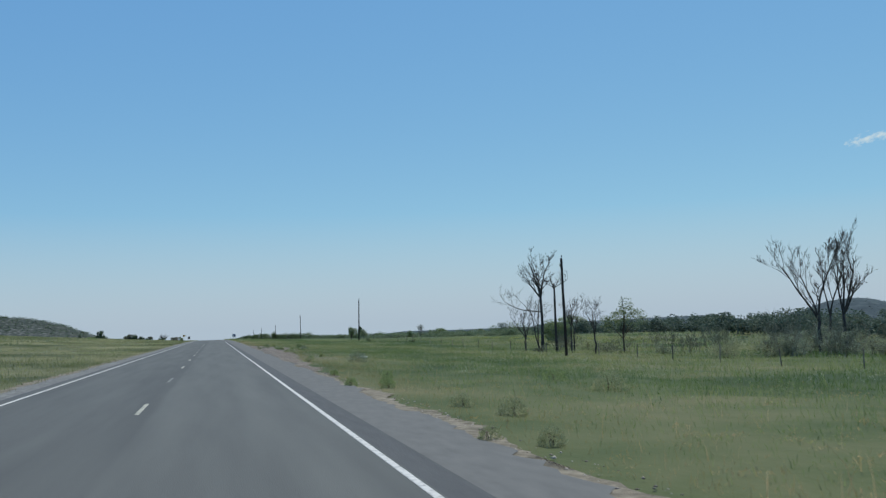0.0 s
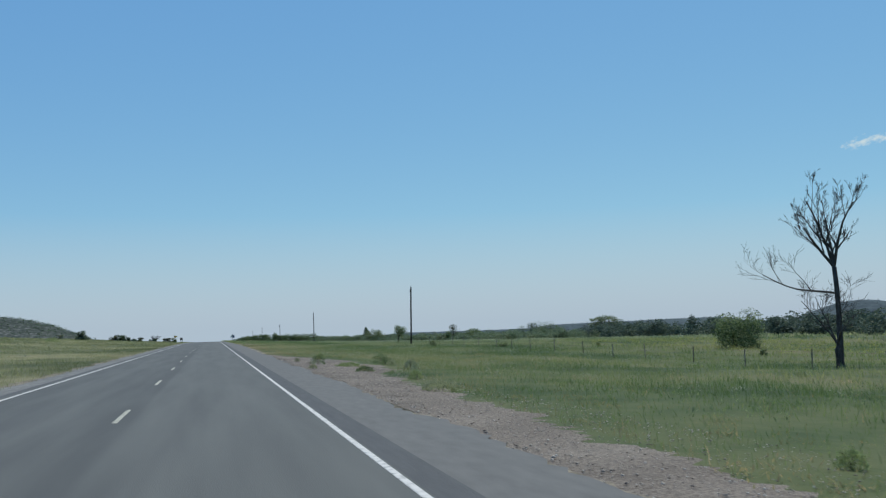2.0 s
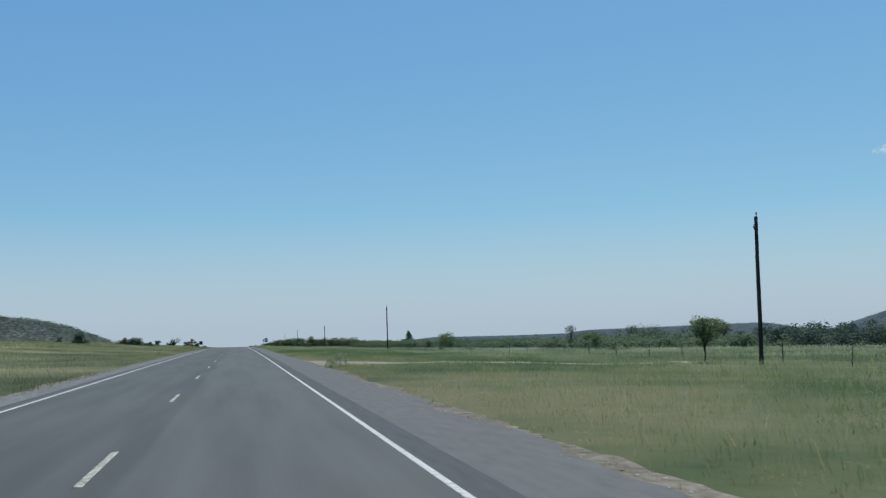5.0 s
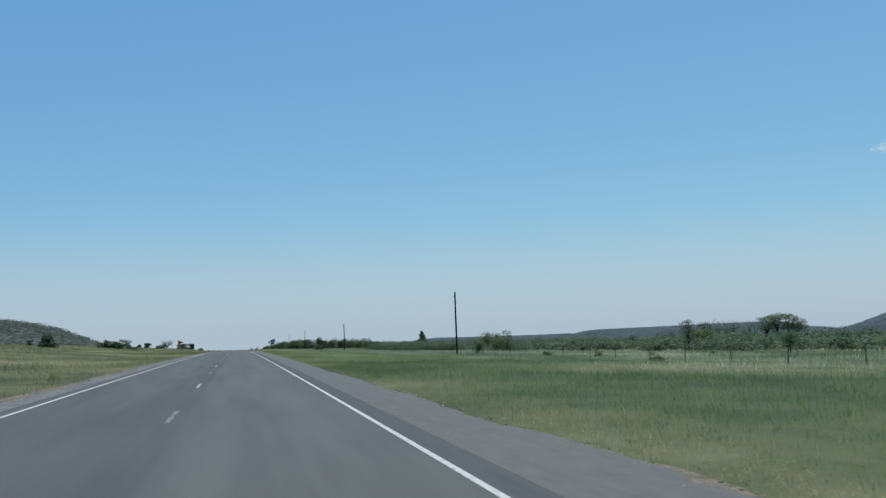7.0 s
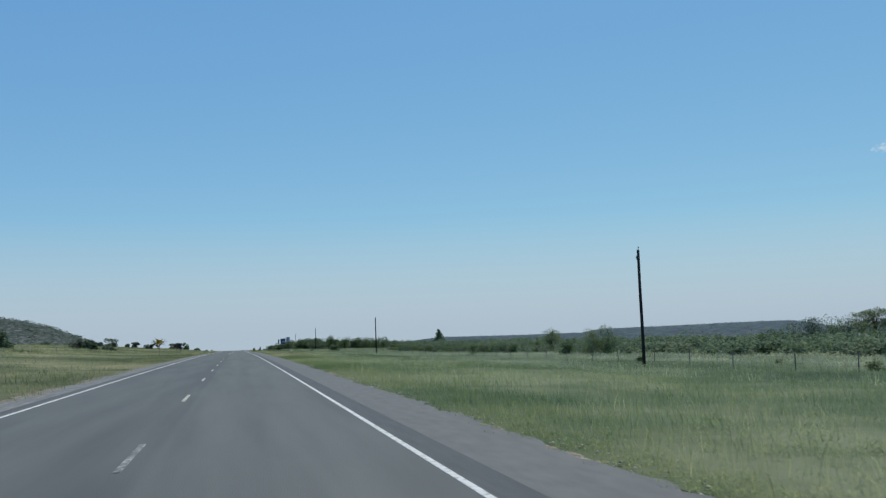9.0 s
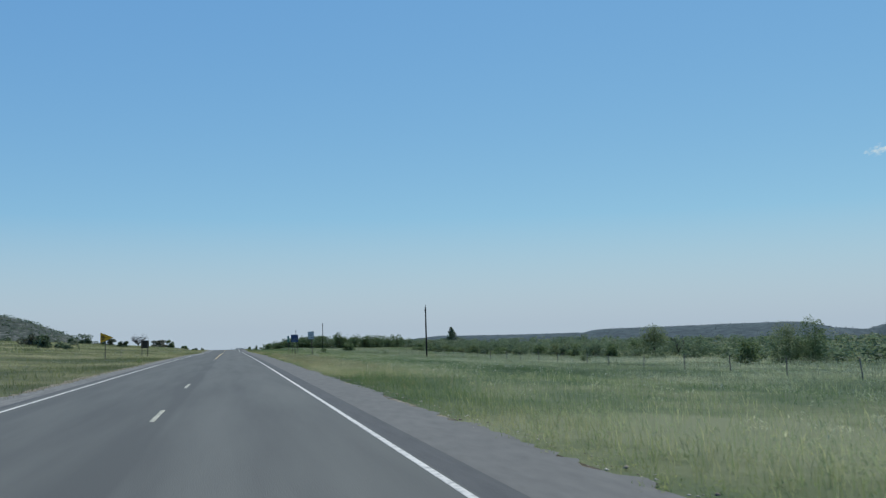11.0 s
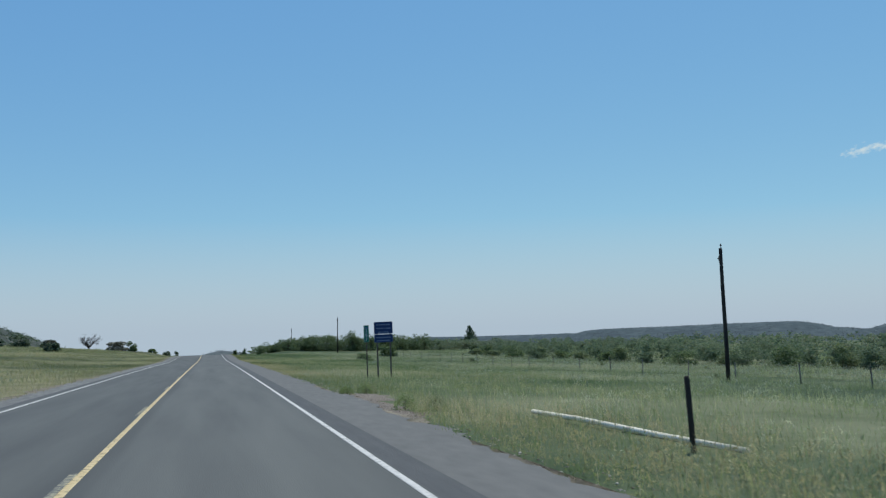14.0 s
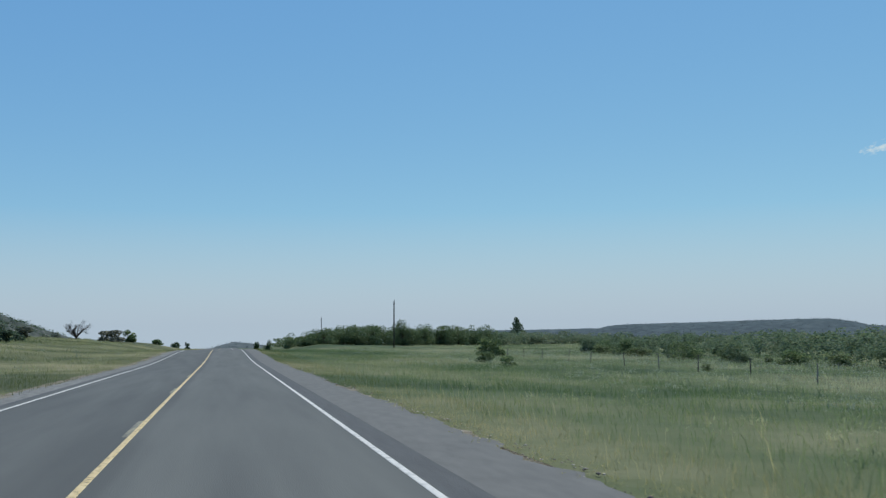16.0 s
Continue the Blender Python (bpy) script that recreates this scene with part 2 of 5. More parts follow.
THATCH_SHADE = (0.72, 0.64, 0.62)                     # the ground between the blades: dead leaves and soil, darkened too for blade shade
EARTH = meadow("grassy ground", times(THATCH_SHADE, FIELD_DRY), times((0.74, 0.66, 0.63), FIELD_LUSH), leaf=False, pale=times((0.66, 0.60, 0.58), FIELD_PALE))
GRASS = meadow("meadow grass", times((1.2, 1.22, 1.15), FIELD_DRY), times((1.3, 1.29, 1.2), FIELD_LUSH), 0.30, pale=times((1.25, 1.25, 1.2), FIELD_PALE))
# sage-grey growth; its gains also hold some haze over the far field
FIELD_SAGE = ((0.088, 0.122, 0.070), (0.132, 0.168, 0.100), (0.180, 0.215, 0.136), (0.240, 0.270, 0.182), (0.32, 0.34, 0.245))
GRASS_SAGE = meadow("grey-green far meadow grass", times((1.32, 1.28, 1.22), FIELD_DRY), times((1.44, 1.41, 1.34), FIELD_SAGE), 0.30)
VERGE_PALE = ((0.125, 0.150, 0.068), (0.195, 0.212, 0.102), (0.27, 0.27, 0.14), (0.35, 0.33, 0.19))
STRAW = meadow("dry grass of the rising field", VERGE_DRY, VERGE_LUSH, 0.35, pale=VERGE_PALE)
VERGE_GRASS = meadow("verge grass", VERGE_DRY, VERGE_LUSH, 0.45, pale=VERGE_PALE)
SEED_GRASS = meadow("seeding straw grass", VERGE_DRY, ((0.17, 0.18, 0.085), (0.255, 0.245, 0.125), (0.34, 0.31, 0.175), (0.44, 0.395, 0.25)), 0.5)
STALK = meadow("pale grass stalks", VERGE_DRY, times((1.3, 1.3, 1.3), VERGE_LUSH), 0.4, shift=0.15)
SAND = material("pale sand", [(0.3, (0.275, 0.215, 0.155)), (0.5, (0.340, 0.272, 0.200)), (0.75, (0.41, 0.34, 0.262))], 9, 0.95, 0.6, 40, coarse=0.35, coarse_scale=0.5)
GRAVEL = material("pinkish gravel", [(0.3, (0.095, 0.074, 0.057)), (0.5, (0.185, 0.146, 0.115)), (0.72, (0.30, 0.25, 0.20))], 22, 0.95, 0.9, 60, coarse=0.4, coarse_scale=0.4)
DIRT = material("tan roadside dirt", [(0.25, (0.11, 0.09, 0.06)), (0.5, (0.20, 0.162, 0.115)), (0.75, (0.31, 0.26, 0.195))], 5, 0.95, 0.9, 35, coarse=0.6, coarse_scale=0.6)
STONE = material("loose stones", [(0.2, (0.184, 0.144, 0.116)), (0.5, (0.346, 0.288, 0.232)), (0.8, (0.554, 0.476, 0.400))], 6, 0.9, island=0.9)
DRY_GRASS = material("dry verge grass", [(0.2, (0.182, 0.200, 0.079)), (0.45, (0.315, 0.286, 0.126)), (0.7, (0.508, 0.401, 0.210)), (0.9, (0.665, 0.538, 0.326))],
                     0.6, 0.75, island=0.6, coarse=0.5, coarse_scale=0.08, through_light=0.55)
SAGE = material("sage foliage", [(0.2, (0.150, 0.180, 0.115)), (0.5, (0.235, 0.265, 0.175)), (0.8, (0.34, 0.36, 0.245))], 1.5, 0.8, island=0.5, through_light=0.5)
SAGE_PALE = material("silvery sage foliage", [(0.2, (0.20, 0.235, 0.155)), (0.5, (0.29, 0.325, 0.225)), (0.8, (0.40, 0.43, 0.315))], 1.5, 0.8, island=0.35, coarse=0.4, coarse_scale=0.15, through_light=0.5)
SEED = material("pale seed heads", [(0.2, (0.34, 0.30, 0.16)), (0.5, (0.46, 0.41, 0.24)), (0.85, (0.60, 0.54, 0.34))], 1.5, 0.85, island=0.8, through_light=0.4)
BLOSSOM = material("pale flowering foliage", [(0.2, (0.36, 0.38, 0.23)), (0.5, (0.56, 0.56, 0.38)), (0.85, (0.74, 0.72, 0.54))], 1.5, 0.8, island=0.6, through_light=0.6)
PETAL = material("white petals", [(0.3, (0.74, 0.69, 0.56)), (0.7, (0.86, 0.81, 0.68))], 6, 0.7, island=0.4, through_light=0.3)
OLIVE = material("grey-olive foliage", [(0.15, (0.20, 0.222, 0.120)), (0.5, (0.31, 0.328, 0.182)), (0.85, (0.44, 0.44, 0.27))], 0.8, 0.75, island=0.6, through_light=0.65)
OLIVE_DARK = material("dull grey-olive foliage", [(0.15, (0.075, 0.088, 0.060)), (0.5, (0.125, 0.138, 0.095)), (0.85, (0.20, 0.205, 0.15))], 0.8, 0.8, island=0.6, through_light=0.4)
LEAF = material("shrub foliage", [(0.15, (0.078, 0.120, 0.048)), (0.5, (0.147, 0.200, 0.083)), (0.85, (0.259, 0.313, 0.147))], 0.8, 0.7, island=0.8, coarse=0.4, coarse_scale=0.2, through_light=0.5)
LEAF_DARK = material("dark juniper foliage", [(0.15, (0.052, 0.079, 0.047)), (0.5, (0.092, 0.132, 0.075)), (0.85, (0.156, 0.207, 0.114))], 0.8, 0.75, island=0.8, through_light=0.4)
WEED = material("fresh weed foliage", [(0.15, (0.165, 0.212, 0.08)), (0.5, (0.25, 0.31, 0.13)), (0.85, (0.37, 0.41, 0.20))], 0.8, 0.7, island=0.6, through_light=0.65)
YELLOW_WEED = material("yellow-green weed foliage", [(0.15, (0.20, 0.225, 0.06)), (0.5, (0.29, 0.305, 0.09)), (0.85, (0.40, 0.385, 0.13))], 0.8, 0.75, island=0.5, through_light=0.5)
LEAF_LIGHT = material("light cottonwood foliage", [(0.15, (0.096, 0.132, 0.057)), (0.5, (0.180, 0.224, 0.098)), (0.85, (0.288, 0.322, 0.172))], 0.8, 0.7, island=0.8, through_light=0.5)
# the bluish cast of this scrub is distance haze mixed into its colour
FAR_SCRUB = material("haze-tinted far juniper foliage", [(0.15, (0.036, 0.048, 0.050)), (0.5, (0.054, 0.070, 0.070)), (0.85, (0.08, 0.100, 0.096))], 0.8, 0.8, island=0.8, through_light=0.3)
# paler and bluer than the shrubs' leaves, to carry the haze in colour
WOODS = material("haze-paled scrub woods foliage", [(0.15, (0.085, 0.122, 0.070)), (0.42, (0.145, 0.196, 0.105)), (0.65, (0.198, 0.246, 0.143)), (0.9, (0.30, 0.295, 0.205))],
                 0.5, 0.75, island=0.45, coarse=0.9, coarse_scale=0.03, through_light=0.5)
# darker, bluer leaves: the belt's shade and some haze are in the colour
BELT = material("teal woods foliage with painted shade and haze", [(0.15, (0.058, 0.083, 0.064)), (0.42, (0.088, 0.120, 0.086)), (0.65, (0.122, 0.160, 0.112)), (0.9, (0.172, 0.196, 0.138))],
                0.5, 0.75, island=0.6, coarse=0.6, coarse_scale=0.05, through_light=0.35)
WOODS_DARK = material("dark grove foliage", [(0.15, (0.064, 0.097, 0.043)), (0.42, (0.106, 0.148, 0.064)), (0.65, (0.153, 0.204, 0.088)), (0.9, (0.225, 0.258, 0.126))],
                      0.5, 0.75, island=0.6, coarse=0.6, coarse_scale=0.05, through_light=0.4)
BARK_DEAD = material("weathered dead bark", [(0.2, (0.028, 0.023, 0.019)), (0.5, (0.062, 0.053, 0.045)), (0.8, (0.124, 0.108, 0.096))], 6, 0.95, 0.6, 25, stretch=(1, 1, 0.25))
BRUSH = material("grey-brown brush", [(0.2, (0.17, 0.155, 0.10)), (0.6, (0.25, 0.23, 0.155)), (0.9, (0.34, 0.31, 0.22))], 3, 0.95, island=0.7)
BARK = material("brown bark", [(0.2, (0.04, 0.03, 0.022)), (0.6, (0.09, 0.07, 0.052)), (0.9, (0.15, 0.12, 0.095))], 6, 0.95, 0.5, 25, stretch=(1, 1, 0.3))
TWIG = material("grey twigs", [(0.2, (0.050, 0.042, 0.037)), (0.6, (0.090, 0.079, 0.070)), (0.9, (0.15, 0.132, 0.118))], 3, 0.95, island=0.7)
POLE_WOOD = material("creosoted pole wood", [(0.2, (0.018, 0.014, 0.012)), (0.5, (0.042, 0.034, 0.029)), (0.85, (0.085, 0.07, 0.06))], 5, 0.85, 0.5, 30, stretch=(1, 1, 0.12), coarse=0.3, coarse_scale=0.6)
POST_WOOD = material("grey fence post wood", [(0.2, (0.096, 0.083, 0.072)), (0.5, (0.176, 0.157, 0.136)), (0.85, (0.272, 0.248, 0.224))], 7, 0.95, 0.5, 30, stretch=(1, 1, 0.2), obj_random=0.5)
SIGN_WOOD = material("brown sign post wood", [(0.2, (0.075, 0.063, 0.048)), (0.5, (0.135, 0.112, 0.087)), (0.85, (0.195, 0.165, 0.135))], 7, 0.9, 0.3, 30, stretch=(1, 1, 0.2))
STEEL = material("galvanised steel", [(0.3, (0.25, 0.26, 0.27)), (0.7, (0.42, 0.43, 0.44))], 9, 0.5, metal=0.7)
SIGN_WHITE = material("white sign sheeting", [(0.3, (0.528, 0.544, 0.546)), (0.7, (0.624, 0.632, 0.624))], 5, 0.4, coarse=0.3, coarse_scale=1.5)
SIGN_BLACK = material("black sign ink", [(0.3, (0.012, 0.012, 0.013)), (0.7, (0.025, 0.025, 0.027))], 8, 0.5)
SIGN_GREEN = material("green sign sheeting", [(0.3, (0.0, 0.135, 0.085)), (0.7, (0.005, 0.18, 0.115))], 5, 0.4)
SIGN_BLUE = material("blue sign sheeting", [(0.3, (0.011, 0.030, 0.101)), (0.7, (0.017, 0.043, 0.130))], 5, 0.4)
SIGN_YELLOW = material("orange-yellow sign sheeting", [(0.3, (0.76, 0.34, 0.02)), (0.7, (0.86, 0.42, 0.03))], 5, 0.4)
SIGN_BROWN = material("dark brown board", [(0.3, (0.03, 0.026, 0.02)), (0.7, (0.05, 0.042, 0.032))], 5, 0.7)
SIGN_TEXT = material("pale blue lettering", [(0.3, (0.120, 0.165, 0.270)), (0.7, (0.180, 0.225, 0.330))], 5, 0.5)
PIPE_WHITE = material("white painted pipe", [(0.22, (0.38, 0.30, 0.20)), (0.40, (0.82, 0.71, 0.54)), (0.8, (0.88, 0.79, 0.63))], 3, 0.6)
PLASTIC = material("white plastic litter", [(0.3, (0.62, 0.60, 0.53)), (0.7, (0.8, 0.78, 0.70))], 8, 0.5)
CERAMIC = material("dark glazed ceramic", [(0.3, (0.10, 0.08, 0.07)), (0.7, (0.2, 0.17, 0.15))], 8, 0.3)
WIRE = material("rusty fence wire", [(0.3, (0.08, 0.06, 0.05)), (0.7, (0.16, 0.13, 0.11))], 8, 0.7, metal=0.4)
# blue-grey of the far slopes: distance haze put into their base colours
MESA = material("haze-tinted juniper-dotted far slope", [(0.25, (0.040, 0.055, 0.062)), (0.5, (0.057, 0.077, 0.084)), (0.75, (0.092, 0.114, 0.116))], 0.05, 0.95, coarse=0.5, coarse_scale=0.008)
FAR_HILL = material("haze-greyed far hill scrub", [(0.3, (0.07, 0.082, 0.085)), (0.5, (0.10, 0.113, 0.112)), (0.7, (0.14, 0.15, 0.143))], 0.05, 0.95, coarse=0.5, coarse_scale=0.01)
HILL = material("grey-green hill grass and rock", [(0.38, (0.034, 0.043, 0.032)), (0.52, (0.060, 0.068, 0.055)), (0.68, (0.15, 0.146, 0.132))], 0.22, 0.95, coarse=0.3, coarse_scale=0.02)

# ---------------------------------------------------------------- mesh helpers
class Mesh:
    """Collects vertices and faces of one mesh."""

    def __init__(self):
        self.v, self.f = [], []

    def face_set(self, v, f):
        n = len(self.v)
        self.v += [tuple(p) for p in v]
        self.f += [tuple(n + i for i in q) for q in f]

    def box(self, lo, hi):
        x0, y0, z0 = lo
        x1, y1, z1 = hi
        self.face_set([(x0, y0, z0), (x1, y0, z0), (x1, y1, z0), (x0, y1, z0), (x0, y0, z1), (x1, y0, z1), (x1, y1, z1), (x0, y1, z1)],
                      [(3, 2, 1, 0), (4, 5, 6, 7), (0, 1, 5, 4), (1, 2, 6, 5), (2, 3, 7, 6), (3, 0, 4, 7)])

    def tube(self, pts, radii, sides=6):
        pts = [Vector(p) for p in pts]
        n0 = len(self.v)
        for i, (p, r) in enumerate(zip(pts, radii)):
            d = (pts[min(i + 1, len(pts) - 1)] - pts[max(i - 1, 0)]).normalized()
            a = d.orthogonal().normalized()
            b = d.cross(a)
            for k in range(sides):
                w = 2 * math.pi * k / sides
                self.v.append(tuple(p + r * (math.cos(w) * a + math.sin(w) * b)))
        for i in range(len(pts) - 1):
            for k in range(sides):
                j = (k + 1) % sides
                self.f.append((n0 + i * sides + k, n0 + i * sides + j, n0 + (i + 1) * sides + j, n0 + (i + 1) * sides + k))
        self.f.append(tuple(n0 + k for k in reversed(range(sides))))
        self.f.append(tuple(n0 + (len(pts) - 1) * sides + k for k in range(sides)))

    def plate(self, outline, y0, y1):
        """An upright plate: an outline in x and z, with its thickness along y."""
        n = len(outline)
        self.face_set([(x, y0, z) for x, z in outline] + [(x, y1, z) for x, z in outline],
                      [tuple(range(n)), tuple(range(2 * n - 1, n - 1, -1))] + [(i, i + n, (i + 1) % n + n, (i + 1) % n) for i in range(n)])

    def data(self, name, mat, smooth=False):
        me = bpy.data.meshes.new(name)
        me.from_pydata(self.v, [], self.f)
        me.materials.append(mat)
        if smooth:
            me.polygons.foreach_set("use_smooth", [True] * len(me.polygons))
        me.update()
        return me


def array_mesh(name, verts, faces, mat, smooth=False):
    """A mesh from numpy arrays; faces all have the same number of corners."""
    me = bpy.data.meshes.new(name)
    k = faces.shape[1]
    me.vertices.add(len(verts))
    me.vertices.foreach_set("co", np.ascontiguousarray(verts, np.float32).ravel())
    me.loops.add(faces.size)
    me.loops.foreach_set("vertex_index", np.ascontiguousarray(faces, np.int32).ravel())
    me.polygons.add(len(faces))
    me.polygons.foreach_set("loop_start", np.arange(0, faces.size, k, dtype=np.int32))
    if smooth:
        me.polygons.foreach_set("use_smooth", np.ones(len(faces), bool))
    me.materials.append(mat)
    me.update()
    me.validate()
    return me


def part(name, mesh, mat, parent, label="", smooth=False):
    ob = new(name, mesh.data(name, mat, smooth) if isinstance(mesh, Mesh) else mesh)
    ob.parent = parent
    return tagged(ob, label, kind="stuff" if name in ("twigs", "stems", "limbs", "foliage", "crown") else "")


def thing(name, m, label, category, group=""):
    ob = new(name)
    ob.matrix_world = m
    return tagged(ob, label, category, group)


def setting(name, me, label):
    return tagged(new(name, me), label, name.replace("_", " "), kind="structure")


# ---------------------------------------------------------------- the lie of the land
def v_road_z(y):
    y = np.asarray(y, float)
    z = 0.275 * (1 + np.cos(math.pi * np.minimum(np.abs(y - 552) / 60, 1)))
    for a, b, k in CREST:
        u = np.clip(y, a, b) - a
        z -= k * u * u / 2 + k * (b - a) * np.maximum(np.minimum(y, 6000.0) - b, 0)
    return z


def waves(x, y):
    """Small unevenness of the fields."""
    return (0.10 * np.sin(x * 0.31 + 1.3 * np.sin(y * 0.11)) * np.sin(y * 0.23 + 0.7 * np.sin(x * 0.17))
            + 0.06 * np.sin(x * 0.9 + y * 0.4) * np.sin(y * 0.71 - x * 0.33 + 1.0))


def ground_z(x, y):
    x, y = np.asarray(x, float), np.asarray(y, float)
    zr = v_road_z(y)
    side = np.where(y < 470, zr, np.maximum(zr, -1.9 - np.maximum(y - 470, 0) * 0.0035 - np.maximum(y - 800, 0) * 0.021))
    near_road = np.clip((75 - np.abs(x)) / 45, 0, 1) * np.clip((y - 690) / 120, 0, 1)      # beyond the crest the land by the road falls with it
    side = side + (zr - side) * near_road
    side = side - np.where(x < 0, np.interp(y, [560, 670, 800, 1100], [0, 0.8, 1.4, 1.0]), 0)
    away = np.clip((np.abs(x + 1) - 9) / 14, 0, 1)
    away = away * away * (3 - 2 * away)
    z = zr * (1 - away) + side * away
    fall = np.where(x > 4.3, np.interp(y, [110, 165, 220, 300, 400], [1.0, 0.55, 0.62, 0.92, 1.0]), 1.0)      # the right-hand field lies higher by the driveway
    fall = np.where(x < -14, np.interp(y, [700, 1000], [1.0, 0.45]), fall)
    z = z + fall * np.interp(x, [-300, -80, -40, -14, -8, -6.5, -5.9, 3.5, 4.3, 8, 14, 28, 40, 80, 200, 400], [9, 4.2, 1.6, 0.02, -0.06, -0.08, -0.06, -0.06, -0.08, -0.24, -0.52, -1.15, -1.6, -2.5, -4.3, -5.8])
    z = z + waves(x, y) * np.clip((np.abs(x + 0.9) - 6) / 8, 0, 1) * np.clip(1.5 - np.abs(x) / 400, 0.2, 1)
    return z


def gz(x, y):
    return float(ground_z(np.array([x]), np.array([y]))[0])


def sheet(name, xs, ys, zf, mat, smooth=True):
    X, Y = np.meshgrid(np.asarray(xs, float), np.asarray(ys, float))
    Z = zf(X, Y)
    nx, ny = len(xs), len(ys)
    idx = np.arange(nx * ny).reshape(ny, nx)
    f = np.stack([idx[:-1, :-1], idx[:-1, 1:], idx[1:, 1:], idx[1:, :-1]], -1).reshape(-1, 4)
    return array_mesh(name, np.stack([X, Y, Z], -1).reshape(-1, 3), f, mat, smooth)


def axis(*spans):
    """Coordinates: (from, to, step) spans, one after the other."""
    out = []
    for a, b, s in spans:
        out += list(np.arange(a, b, s))
    return out + [spans[-1][1]]


GX = axis((-4200, -1000, 400), (-1000, -200, 80), (-200, -60, 14), (-60, -16, 4), (-16, 20, 1), (20, 60, 4), (60, 200, 14), (200, 1000, 80), (1000, 4200, 400))
GY = axis((-1500, -100, 140), (-100, -8, 8), (-8, 620, 2), (620, 1000, 10), (1000, 4600, 120))
setting("ground", sheet("ground", GX, GY, ground_z, EARTH), "uneven green and straw-coloured prairie ground")

RY = axis((-120, 150, 10), (150, 950, 5), (950, 1500, 50))


def strip(name, x0, x1, lift, mat, label, ragged=0.0, wider=None):
    rnd = np.random.RandomState(len(name))
    ys = axis((-120, -10, 10), (-10, 560, 0.3), (560, 1000, 10), (1000, 1500, 50)) if ragged else RY
    n = 3
    X = np.linspace(x0, x1, n)[None, :].repeat(len(ys), 0)
    if ragged:
        w = np.cumsum(rnd.randn(len(ys)) * 0.06)
        w = np.clip(w - np.convolve(w, np.ones(41) / 41, "same"), -ragged, ragged) + rnd.randn(len(ys)) * 0.045
        X[:, -1 if abs(x1) > abs(x0) else 0] += w
    if wider:
        X[:, -1] += np.interp(ys, [q[0] for q in wider], [q[1] for q in wider])
    Y = np.asarray(ys)[:, None].repeat(n, 1)
    Z = v_road_z(Y) + lift
    Z[:, -1 if abs(x1) > abs(x0) else 0] -= 0.014 if ragged else 0
    idx = np.arange(n * len(ys)).reshape(len(ys), n)
    f = np.stack([idx[:-1, :-1], idx[:-1, 1:], idx[1:, 1:], idx[1:, :-1]], -1).reshape(-1, 4)
    return setting(name, array_mesh(name, np.stack([X, Y, Z], -1).reshape(-1, 3), f, mat), label)


road = strip("road", -5.2, 2.09, 0.0, ASPHALT, "grey worn two-lane asphalt road, straight over a crest")
strip("road_edge", 2.09, 2.5, -0.004, ASPHALT_EDGE, "darker asphalt strip beside the white edge line")
strip("shoulder_right", 2.5, 3.8, -0.012, SHOULDER, "light grey chip-sealed road shoulder", 0.12, ((20, -0.15), (60, 0.0), (170, 0.25), (195, 0.2), (230, 0.0), (480, 0.0)))
strip("road_edge_left", -5.42, -5.2, -0.004, ASPHALT_EDGE, "darker asphalt strip outside the far edge line")
strip("shoulder_left", -6.3, -5.42, -0.012, GRAVEL_EDGE, "light grey gravelly road shoulder", 0.2)


strip("dirt_verge_right", 3.3, 4.3, -0.034, DIRT, "bare tan dirt and gravel between shoulder and grass", 0.3, ((0, -0.3), (30, -0.3), (48, -0.5), (118, -0.5), (135, 0.1), (196, 0.0), (203, -0.5), (330, -0.62), (350, -0.75), (386, -0.75), (392, -0.55)))
strip("dirt_verge_left", -6.75, -5.8, -0.034, DIRT, "bare tan dirt between shoulder and grass", 0.25)


def line(name, x0, x1, y0, y1, mat, label):
    ys = [y0] + [y for y in RY if y0 < y < y1] + [y1]
    m = Mesh()
    for y in ys:
        z = road_z(y)
        m.v += [(x0, y, z + 0.001), (x0 + 0.01, y, z + 0.006), (x1 - 0.01, y, z + 0.006), (x1, y, z + 0.001)]
    m.f = [(4 * i + k, 4 * i + k + 1, 4 * i + k + 5, 4 * i + k + 4) for i in range(len(ys) - 1) for k in range(3)]
    return part(name, m, mat, road, label)


line("edge_line", 1.97, 2.06, -120, 1200, WHITE_PAINT, "solid white edge line")
line("edge_line", -5.02, -4.93, -120, 1200, WHITE_PAINT, "solid white edge line")
line("centre_line", -1.508, -1.412, 384.4, 1200, YELLOW_PAINT, "solid yellow no-passing line")
dash = Mesh()
dash.v = [(x, y, z) for y in (-1.42, 1.42) for x, z in ((-0.047, 0.001), (-0.038, 0.006), (0.038, 0.006), (0.047, 0.001))]
dash.f = [(0, 1, 5, 4), (1, 2, 6, 5), (2, 3, 7, 6)]
dash_data = dash.data("centre_dash", DASH_PAINT)
worn_dash_data = dash.data("centre_dash", WORN_PAINT)
flaked_dash_data = dash.data("centre_dash", FLAKED_PAINT)
for k in range(-33, 45):
    y = 317.5 + 12.19 * k
    if 340 < y < 370:                           # worn away
        continue
    ob = new("centre_dash", worn_dash_data if y > 390 else flaked_dash_data if (y < 40 or 190 < y < 262) and k % 2 else dash_data)
    ob.parent = road
    ob.matrix_basis = pose(np.interp(y, [70, 90, 125, 150, 190, 330, 385, 392], [-1.48, -1.52, -1.62, -1.58, -1.48, -1.48, -1.55, -1.557]), y, road_z(y), math.degrees(road_slope(y)))
    if k == -33:
        tagged(ob, "broken yellow centre line")


